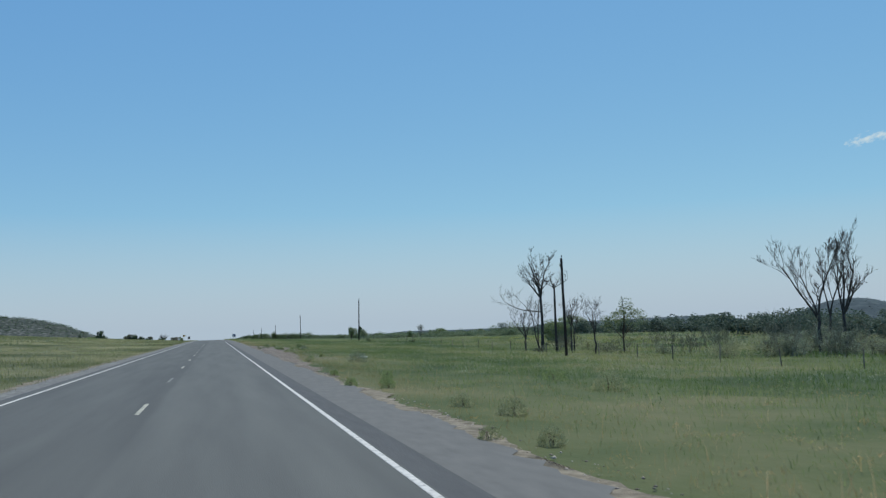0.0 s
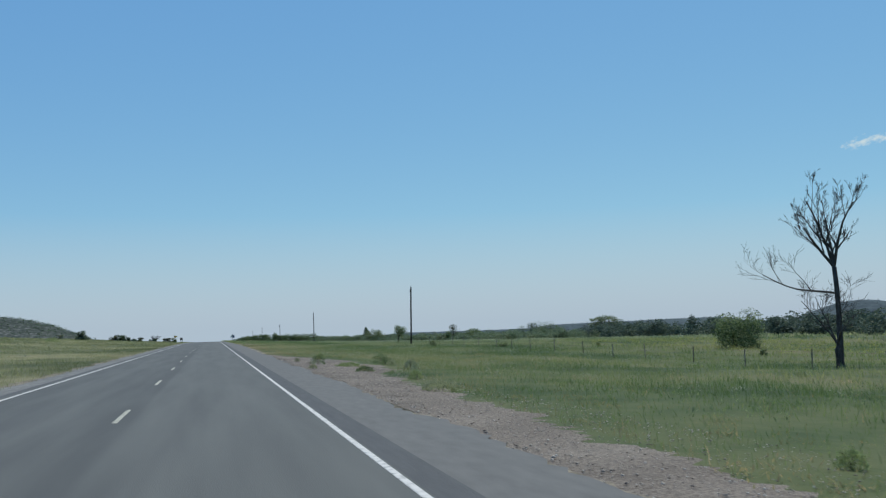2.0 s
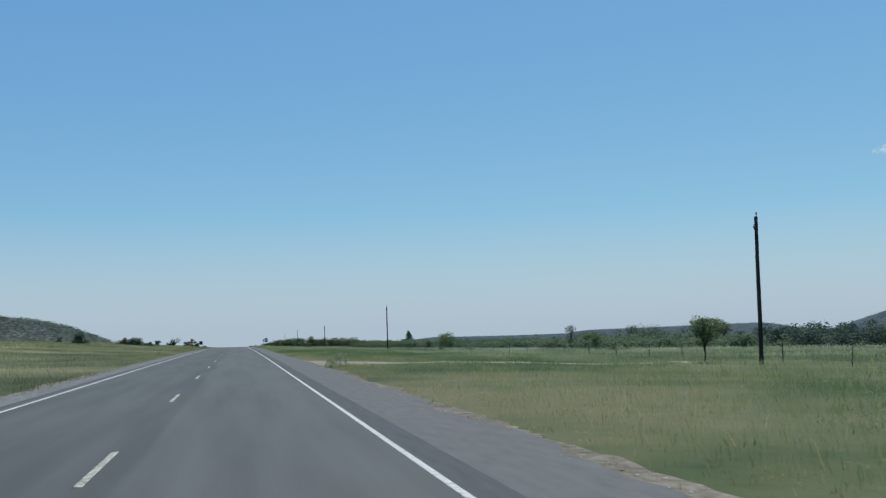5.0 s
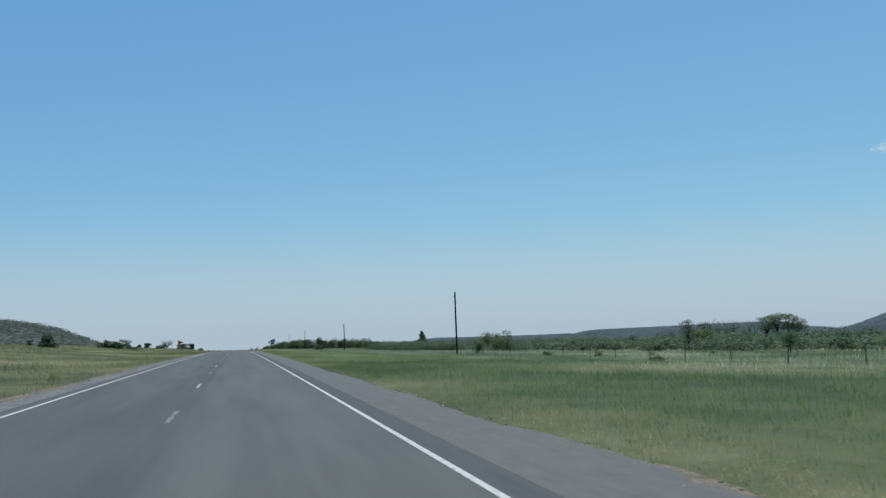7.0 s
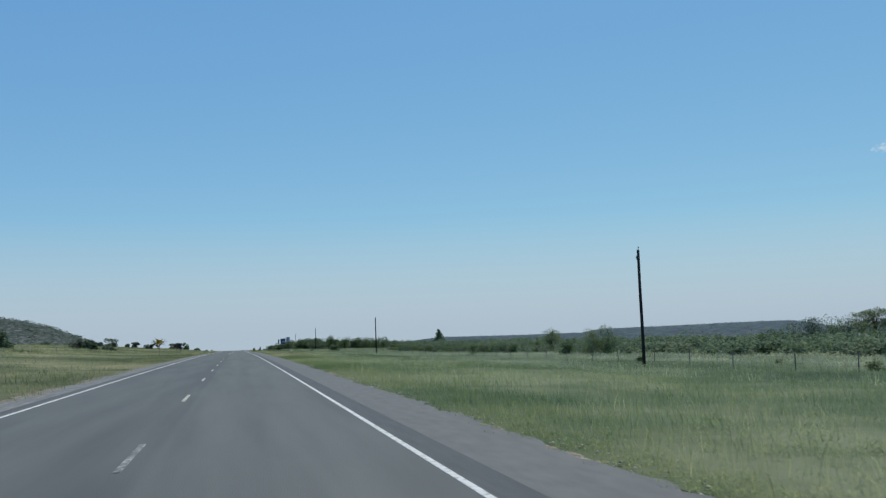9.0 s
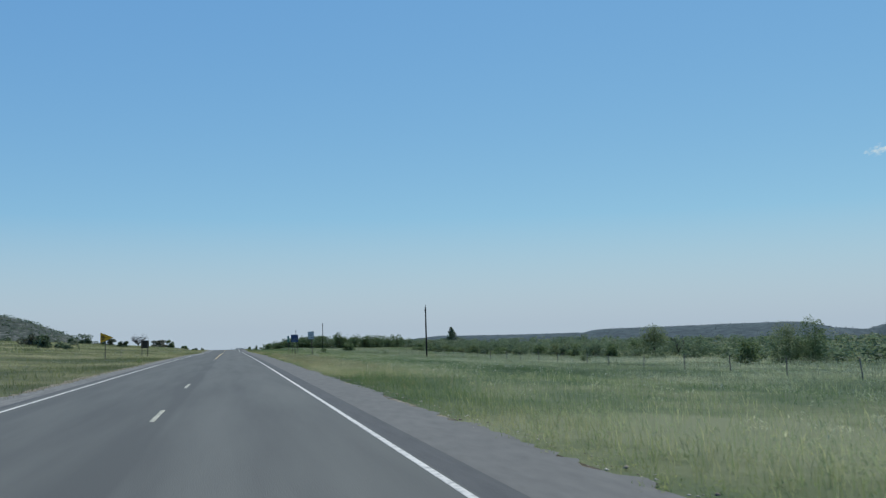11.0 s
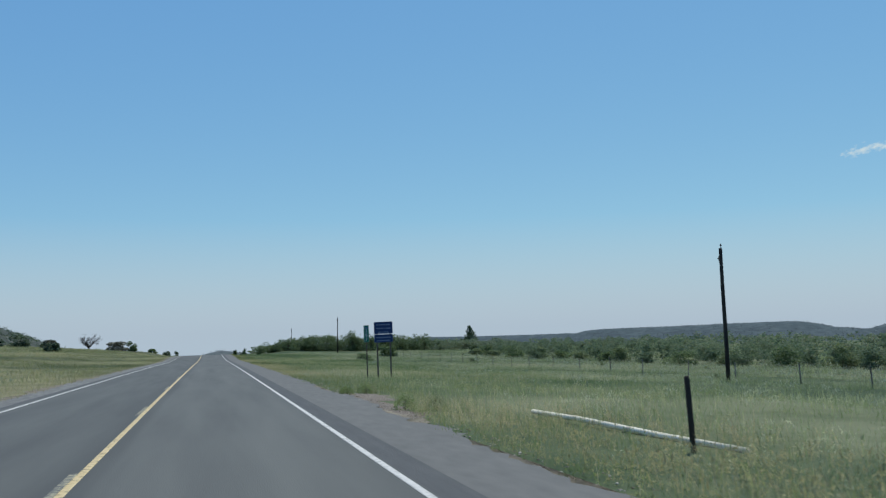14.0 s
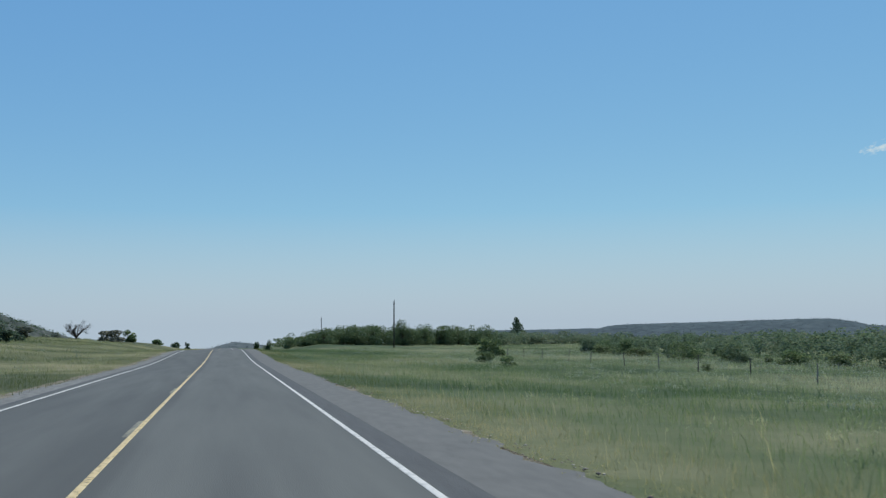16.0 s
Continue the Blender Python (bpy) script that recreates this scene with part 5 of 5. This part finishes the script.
tagged(new("scrub_woods", woods("scrub", WOODS)), "dense green scrub woods beyond the meadow", "woods", kind="stuff")
tagged(new("tree_belt", woods("belt", BELT)), "belt of trees beyond the field, coloured dark teal as if shaded", "woods", kind="stuff")
tagged(new("oak_grove", woods("grove", WOODS_DARK)), "dark green grove of low trees at the field's edge", "woods", kind="stuff")
rnd = np.random.RandomState(57)
for i in range(1, 15):
    u = (i + rnd.uniform(-0.3, 0.3)) / 14
    tree(14 + 52 * u, 623 + 32 * u, rnd.uniform(6.0, 8.5), (2.3 + 3.2 * min(1, max(u, 0) * 2.8)) * rnd.uniform(0.8, 1.12), WOODS_DARK, "low round-crowned dark green tree at the grove's edge", 400 + i, n=1500, leaf=0.19, trunk=0.13, clear=0.04, blobs=14, group="trees at the grove's edge")
for i, (x, y, w, h) in enumerate([(6.4, 622, 1.3, 2.1), (8.8, 622, 2.0, 2.3), (13.2, 623, 3.0, 2.0), (16.4, 625, 3.2, 2.3)]):
    shrub(x, y, w, h, WOODS_DARK, "small dark green tree near the road's crest", 460 + i, n=700, leaf=0.14, group="small trees near the crest")
for i in range(26):
    y = 425 + 5.6 * i + rnd.uniform(-2, 2)
    shrub(np.interp(y, [410, 450, 480, 520, 560, 600], [57, 58, 54, 52, 55, 66]) + rnd.uniform(-2, 3), y, rnd.uniform(2.6, 4.6), rnd.uniform(1.4, 2.7), (LEAF, WOODS, LEAF_LIGHT)[i % 3], "rounded green scrub bush at the meadow's edge", 430 + i, n=1050, leaf=0.13, blobs=10, group="scrub bushes at the meadow's edge")


# ---------------------------------------------------------------- distant high ground
def ridge(name, crest, width, mat, label, base=-40, tufts=0, seed=1, tuft_size=2.0, scrub=FAR_SCRUB):
    """A range of hills along a crest line of (x, y, z)."""
    rnd = np.random.RandomState(seed)
    c = np.array(crest, float)
    s = np.concatenate([[0], np.cumsum(np.linalg.norm(np.diff(c[:, :2], axis=0), axis=1))])
    u = np.linspace(0, s[-1], 120)
    cx, cy, cz = (np.interp(u, s, c[:, k]) for k in range(3))
    d = np.stack([np.gradient(cx), np.gradient(cy)], -1)
    d /= np.linalg.norm(d, axis=1)[:, None]
    nrm = np.stack([-d[:, 1], d[:, 0]], -1)
    w = np.linspace(-1, 1, 31)
    prof = np.interp(np.abs(w), [0, 0.12, 0.3, 0.65, 1], [1, 0.985, 0.82, 0.35, 0])
    X = cx[:, None] + nrm[:, :1] * w * width
    Y = cy[:, None] + nrm[:, 1:] * w * width
    Z = base + (cz - base)[:, None] * prof
    Z += (np.sin(X * 0.02 + Y * 0.013) * np.sin(Y * 0.027 - X * 0.008)) * 2.0 * (1 - prof) + rnd.randn(*Z.shape) * 0.25
    n, k = len(u), len(w)
    idx = np.arange(n * k).reshape(n, k)
    f = np.stack([idx[:-1, :-1], idx[:-1, 1:], idx[1:, 1:], idx[1:, :-1]], -1).reshape(-1, 4)
    ob = tagged(new(name, array_mesh(name, np.stack([X, Y, Z], -1).reshape(-1, 3), f, mat, True)), label, "hill", kind="structure")
    if tufts:
        i, j = rnd.randint(0, n - 1, tufts), rnd.randint(3, k - 4, tufts)
        a, b = rnd.rand(tufts), rnd.rand(tufts)
        P = np.stack([X, Y, Z], -1)
        p = (P[i, j] * ((1 - a) * (1 - b))[:, None] + P[i + 1, j] * (a * (1 - b))[:, None] + P[i, j + 1] * ((1 - a) * b)[:, None] + P[i + 1, j + 1] * (a * b)[:, None])
        p = p[:, None, :] + rnd.randn(tufts, 6, 3) * tuft_size * np.array([0.45, 0.45, 0.3]) + np.array([0, 0, tuft_size * 0.35])
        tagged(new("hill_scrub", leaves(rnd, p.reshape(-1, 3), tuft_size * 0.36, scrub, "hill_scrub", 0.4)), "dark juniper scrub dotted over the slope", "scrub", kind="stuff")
    return ob


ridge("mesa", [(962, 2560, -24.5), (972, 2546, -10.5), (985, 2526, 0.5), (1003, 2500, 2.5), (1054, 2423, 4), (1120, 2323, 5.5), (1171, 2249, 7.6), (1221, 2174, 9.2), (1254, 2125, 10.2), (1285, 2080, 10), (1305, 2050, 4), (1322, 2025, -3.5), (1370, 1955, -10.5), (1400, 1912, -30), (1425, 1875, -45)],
      300, MESA, "long flat-topped mesa dotted with junipers, coloured a hazy blue-grey", base=-45, tufts=2200, seed=2, tuft_size=2.4)
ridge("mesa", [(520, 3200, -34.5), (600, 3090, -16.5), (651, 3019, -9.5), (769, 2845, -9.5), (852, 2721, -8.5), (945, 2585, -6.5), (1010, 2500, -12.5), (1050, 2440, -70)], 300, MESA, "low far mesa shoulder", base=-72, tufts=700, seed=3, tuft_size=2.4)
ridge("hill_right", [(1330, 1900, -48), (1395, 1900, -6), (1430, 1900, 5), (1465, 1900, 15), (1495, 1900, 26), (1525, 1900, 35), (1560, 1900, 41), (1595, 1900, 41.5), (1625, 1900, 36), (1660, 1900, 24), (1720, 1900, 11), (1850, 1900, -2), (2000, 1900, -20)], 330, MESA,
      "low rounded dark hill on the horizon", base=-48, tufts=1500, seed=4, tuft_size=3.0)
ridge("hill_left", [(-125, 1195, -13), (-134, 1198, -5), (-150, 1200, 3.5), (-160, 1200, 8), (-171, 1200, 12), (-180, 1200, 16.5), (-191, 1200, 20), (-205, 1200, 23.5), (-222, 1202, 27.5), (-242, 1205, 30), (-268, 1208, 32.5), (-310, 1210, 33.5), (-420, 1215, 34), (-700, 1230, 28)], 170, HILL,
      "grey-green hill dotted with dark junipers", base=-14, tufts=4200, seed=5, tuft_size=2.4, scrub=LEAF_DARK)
ridge("hill_ahead", [(-90, 2700, -58), (-31, 2700, -44), (-5, 2700, -36), (20, 2695, -30.5), (50, 2690, -32), (85, 2685, -38), (130, 2680, -44), (220, 2650, -52)], 200, FAR_HILL, "low hill coloured a hazy grey, seen over the road's crest", base=-66, tufts=250, seed=6, tuft_size=3.5)


# ---------------------------------------------------------------- poles and fence
def utility_pole(x, y, top, lean_x=0.0):
    z0 = gz(x, y)
    h = top - z0
    t = thing("utility_pole", pose(x, y, z0, 0, lean_x, 0), "dark weathered wooden utility pole without a crossarm", "pole", "roadside utility poles")
    m = Mesh()
    m.tube([(0, 0, -0.4), (0.01, 0, h * 0.3), (-0.01, 0, h * 0.7), (0, 0, h - 0.06), (0, 0, h)], [0.122, 0.115, 0.104, 0.094, 0.075], 12)
    part("shaft", m, POLE_WOOD, t, smooth=True)
    m = Mesh()
    m.tube([(0.03, 0, h - 0.1), (0.03, 0, h + 0.16)], [0.018, 0.018], 6)
    pin = part("pin", m, STEEL, t, "steel pin on the pole's top")
    m = Mesh()
    m.tube([(0.03, 0, h + 0.1), (0.03, 0, h + 0.14), (0.03, 0, h + 0.17), (0.03, 0, h + 0.24)], [0.045, 0.06, 0.04, 0.03], 8)
    part("insulator", m, CERAMIC, pin)
    m = Mesh()
    m.box((-0.14, -0.03, h - 0.75), (-0.1, 0.03, h - 0.45))
    m.tube([(-0.19, 0, h - 0.6), (-0.1, 0, h - 0.6)], [0.045, 0.03], 8)
    part("side_bracket", m, CERAMIC, t)


for x, y, top, lean in [(27.6, 71.2, 6.85, -0.6), (27.9, 178.6, 7.55, 1.2), (27.95, 302.0, 6.95, -0.3), (27.65, 423.6, 4.95, -0.5), (29.5, 590, 4.9, 0.6), (29.5, 712, 3.6, 0.0)]:
    utility_pole(x, y, top, lean)

FENCE_X = 31.5
fence = tagged(new("fence"), "sagging wire fence on grey wooden posts in the meadow", "fence")
fence.location = (FENCE_X, 20, 0)
frnd = np.random.RandomState(77)
pm = Mesh()
pm.tube([(0, 0, -0.3), (0.01, 0, 0.4), (-0.01, 0.01, 0.9), (0, 0, 1.08), (0, 0, 1.11)], [0.038, 0.036, 0.034, 0.033, 0.024], 7)
post_data = pm.data("fence_post", POST_WOOD, True)
FENCE = []
for k in range(86):
    y = 446.7 + 6.03 * (k - 71) + frnd.uniform(-0.5, 0.5)
    if 183 < y < 191.5:
        continue
    x = FENCE_X + frnd.uniform(-0.15, 0.15)
    FENCE.append((x, y))
    ob = new("fence_post", post_data)
    ob.parent = fence
    ob.matrix_basis = pose(x - FENCE_X, y - 20, gz(x, y), frnd.uniform(-4, 4), frnd.uniform(-4, 4), frnd.uniform(0, 360))
    ob.scale = (1, 1, frnd.uniform(0.9, 1.08))
for hgt, first in [(h, f) for h in (0.35, 0.65, 0.95, 1.15) for f in (True, False)]:
    m = Mesh()
    for (xa, ya), (xb, yb) in zip(FENCE[:-1], FENCE[1:]):
        if yb - ya < 8 and (yb < 187) == first:
            za, zb = gz(xa, ya) + hgt, gz(xb, yb) + hgt
            m.tube([(xa - FENCE_X, ya - 20, za), ((xa + xb) / 2 - FENCE_X, (ya + yb) / 2 - 20, (za + zb) / 2 - 0.05), (xb - FENCE_X, yb - 20, zb)], [0.004] * 3, 3)
    part("fence_wire", m, WIRE, fence)


# ---------------------------------------------------------------- signs
def rounded(x0, x1, z0, z1, r, n=4):
    out = []
    for cx1, cz1, a0 in ((x1 - r, z0 + r, -90), (x1 - r, z1 - r, 0), (x0 + r, z1 - r, 90), (x0 + r, z0 + r, 180)):
        for k in range(n + 1):
            a = radians(a0 + 90 * k / n)
            out.append((cx1 + r * math.cos(a), cz1 + r * math.sin(a)))
    return out


def plate(outline, y0, y1):
    m = Mesh()
    m.plate(outline, y0, y1)
    return m


def border(x0, x1, z0, z1, w, y0, y1):
    m = Mesh()
    for a, b, c, d in ((x0, x1, z1 - w, z1), (x0, x1, z0, z0 + w), (x0, x0 + w, z0 + w, z1 - w), (x1 - w, x1, z0 + w, z1 - w)):
        m.box((a, y0, c), (b, y1, d))
    return m


def words(text, x, y, z, height, mat, parent, width=None):
    """Raised lettering that faces -y, its middle at x, z."""
    cu = bpy.data.curves.new("lettering", "FONT")
    cu.body, cu.align_x, cu.align_y, cu.size, cu.extrude, cu.offset = text, "CENTER", "CENTER", height * 1.38, 0.002, 0.025 * height
    tmp = bpy.data.objects.new("lettering", cu)
    me = bpy.data.meshes.new_from_object(tmp)
    bpy.data.objects.remove(tmp)
    me.materials.clear()
    me.materials.append(mat)
    ob = new("lettering", me)
    ob.parent = parent
    s = 1.0
    if width:
        xs = [v.co.x for v in me.vertices]
        s = width / (max(xs) - min(xs))
    ob.matrix_basis = pose(x, y, z, 90) @ Matrix.Diagonal((s, 1, 1, 1))
    return ob


def wooden_post(m, x, y, z0, z1, w=0.036):
    m.box((x - w, y - w, z0), (x + w, y + w, z1))


# DO NOT PASS
gx, gy = 7.72, 385.9
g0 = gz(gx, gy)
sign = thing("road_sign", pose(gx, gy, g0, 0, -3.0, 0), "white rectangular road sign on one wooden post in grass", "road sign")
m = Mesh()
wooden_post(m, 0.03, 0.05, -0.4, 1.3 - g0)
part("post", m, SIGN_WOOD, sign)
b0, b1 = 0.73 - g0, 1.46 - g0
panel = part("panel", plate(rounded(-0.305, 0.305, b0, b1, 0.04), -0.004, 0.0), SIGN_WHITE, sign)
part("border", border(-0.285, 0.285, b0 + 0.02, b1 - 0.02, 0.016, -0.007, -0.004), SIGN_BLACK, panel)
for i, w in enumerate(("DO", "NOT", "PASS")):
    words(w, 0, -0.0065, b1 - 0.16 - i * 0.215, 0.15, SIGN_BLACK, panel, (0.20, 0.32, 0.46)[i])
for z in (b0 + 0.1, b1 - 0.06):
    m = Mesh()
    m.tube([(0.03, -0.012, z), (0.03, -0.004, z)], [0.012, 0.012], 8)
    part("bolt", m, STEEL, panel)

# milepost
gx, gy = 8.02, 426.5
g0 = gz(gx, gy)
sign = thing("milepost", pose(gx, gy, g0, 0, -1, 0), "narrow green mile marker with white digits on a thin post", "road sign")
m = Mesh()
m.box((-0.03, 0.0, -0.4), (0.03, 0.035, 1.0 - g0))
part("post", m, SIGN_WOOD, sign)
b0, b1 = 0.17 - g0, 1.06 - g0
panel = part("panel", plate(rounded(-0.14, 0.14, b0, b1, 0.03), -0.005, 0.0), SIGN_GREEN, sign)
part("border", border(-0.128, 0.128, b0 + 0.012, b1 - 0.012, 0.01, -0.008, -0.005), SIGN_WHITE, panel)
m = Mesh()
m.box((-0.085, -0.008, b1 - 0.17), (0.085, -0.005, b1 - 0.105))
part("small_text_bar", m, SIGN_TEXT, panel)
for i, w in enumerate("307"):
    words(w, 0, -0.0075, b1 - 0.30 - i * 0.225, 0.16, SIGN_WHITE, panel)

# blue information sign
gx, gy = 8.88, 426.2
g0 = gz(gx, gy)
sign = thing("information_sign", pose(gx, gy, g0, 0, -1, 0), "dark blue two-panel information sign on two wooden posts", "road sign")
for x in (-0.34, 0.36):
    m = Mesh()
    wooden_post(m, x, 0.05, -0.4, 1.15 - g0)
    part("post", m, SIGN_WOOD, sign)
for (b0, b1), lines in (((0.60 - g0, 1.23 - g0), ((0.75, 0.11), (0.78, 0.3), (0.55, 0.5))), ((0.15 - g0, 0.57 - g0), ((0.78, 0.12), (0.7, 0.28)))):
    panel = part("panel", plate(rounded(-0.5, 0.5, b0, b1, 0.04), -0.005, 0.0), SIGN_BLUE, sign)
    part("border", border(-0.485, 0.485, b0 + 0.015, b1 - 0.015, 0.01, -0.008, -0.005), SIGN_TEXT, panel)
    for w, dz in lines:
        m = Mesh()
        nb = 6
        for q in range(nb):
            xa = -w / 2 + w * q / nb
            m.box((xa + 0.008, -0.008, b1 - dz - 0.075), (xa + w / nb - 0.012, -0.005, b1 - dz - 0.015))
        part("text_bars", m, SIGN_TEXT, panel)

# yellow pennant
gx, gy = -12.78, 396.2
g0 = gz(gx, gy)
sign = thing("pennant_sign", pose(gx, gy, g0), "yellow pennant-shaped warning sign on a wooden post", "road sign")
m = Mesh()
wooden_post(m, 0.0, 0.05, -0.4, 1.4 - g0)
part("post", m, SIGN_WOOD, sign)
pen = [(-0.50, 0.74 - g0), (0.72, 1.245 - g0), (0.745, 1.275 - g0), (0.72, 1.305 - g0), (-0.50, 1.81 - g0)]
panel = part("panel", plate(pen, -0.004, 0.0), SIGN_YELLOW, sign)
m = Mesh()
for w, dz in ((0.3, 0.16), (0.42, 0.0), (0.3, -0.16)):
    m.box((-0.40, -0.007, 1.275 - g0 + dz - 0.045), (-0.40 + w, -0.004, 1.275 - g0 + dz + 0.045))
part("text_bars", m, SIGN_BLACK, panel)

# dark board on the far side
gx, gy = -11.66, 427.2
g0 = gz(gx, gy)
sign = thing("sign_board", pose(gx, gy, g0), "dark brown square sign board on two wooden posts beside the road", "road sign")
for x in (-0.38, 0.38):
    m = Mesh()
    wooden_post(m, x, -0.055, -0.4, 0.75 - g0, 0.05)
    part("post", m, SIGN_WOOD, sign)
part("panel", plate(rounded(-0.52, 0.52, -0.22 - g0, 0.83 - g0, 0.04), 0.0, 0.02), SIGN_BROWN, sign)
for z in (0.0 - g0, 0.6 - g0):
    m = Mesh()
    m.box((-0.48, -0.005, z - 0.03), (0.48, 0.0, z + 0.03))
    part("batten", m, SIGN_BROWN, sign)

# marker post and fallen white pipe
gx, gy = 6.5, 391.8
t = thing("marker_post", pose(gx, gy, gz(gx, gy), 0, -3, 0), "short dark wooden marker post in the grass", "post")
m = Mesh()
m.tube([(0, 0, -0.3), (0, 0, 0.5), (0, 0, 1.02), (0, 0, 1.06)], [0.042, 0.04, 0.04, 0.028], 8)
part("shaft", m, POLE_WOOD, t, smooth=True)
a, b = Vector((6.7, 398.6, gz(6.7, 398.6) + 0.12)), Vector((7.17, 391.55, gz(7.17, 391.55) + 0.03))
t = thing("fallen_pipe", Matrix.Translation(a), "long white weathered pole lying in the grass", "pole")
m = Mesh()
m.tube([(0, 0, 0), (b - a) * 0.3 + Vector((0, 0, 0.02)), (b - a) * 0.7 + Vector((0.02, 0, -0.01)), b - a], [0.052, 0.054, 0.053, 0.05], 9)
part("shaft", m, PIPE_WHITE, t, smooth=True)

gx, gy = -14.2, 422.1
t = thing("marker_post", pose(gx, gy, gz(gx, gy), 2, 2, 0), "short dark wooden post on the far verge", "post")
m = Mesh()
m.tube([(0, 0, -0.3), (0, 0, 0.5), (0, 0, 0.8), (0, 0, 0.84)], [0.05, 0.048, 0.046, 0.03], 8)
part("shaft", m, POST_WOOD, t, smooth=True)

# litter
lx, ly = 9.3, 61.5
t = thing("litter_bag", pose(lx, ly, gz(lx, ly) + 0.1), "crumpled white plastic bag in the grass", "litter")
bmx = bmesh.new()
bmesh.ops.create_icosphere(bmx, subdivisions=3, radius=1.0)
m = Mesh()
m.face_set([(v.co.x * 0.34 * (1 + 0.3 * noise.noise(v.co * 2.3)), v.co.y * 0.12 * (1 + 0.3 * noise.noise(v.co * 2.9)), v.co.z * 0.08 * (1 + 0.5 * noise.noise(v.co * 3.1))) for v in bmx.verts],
           [[v.index for v in fc.verts] for fc in bmx.faces])
bmx.free()
part("bag", m, PLASTIC, t)
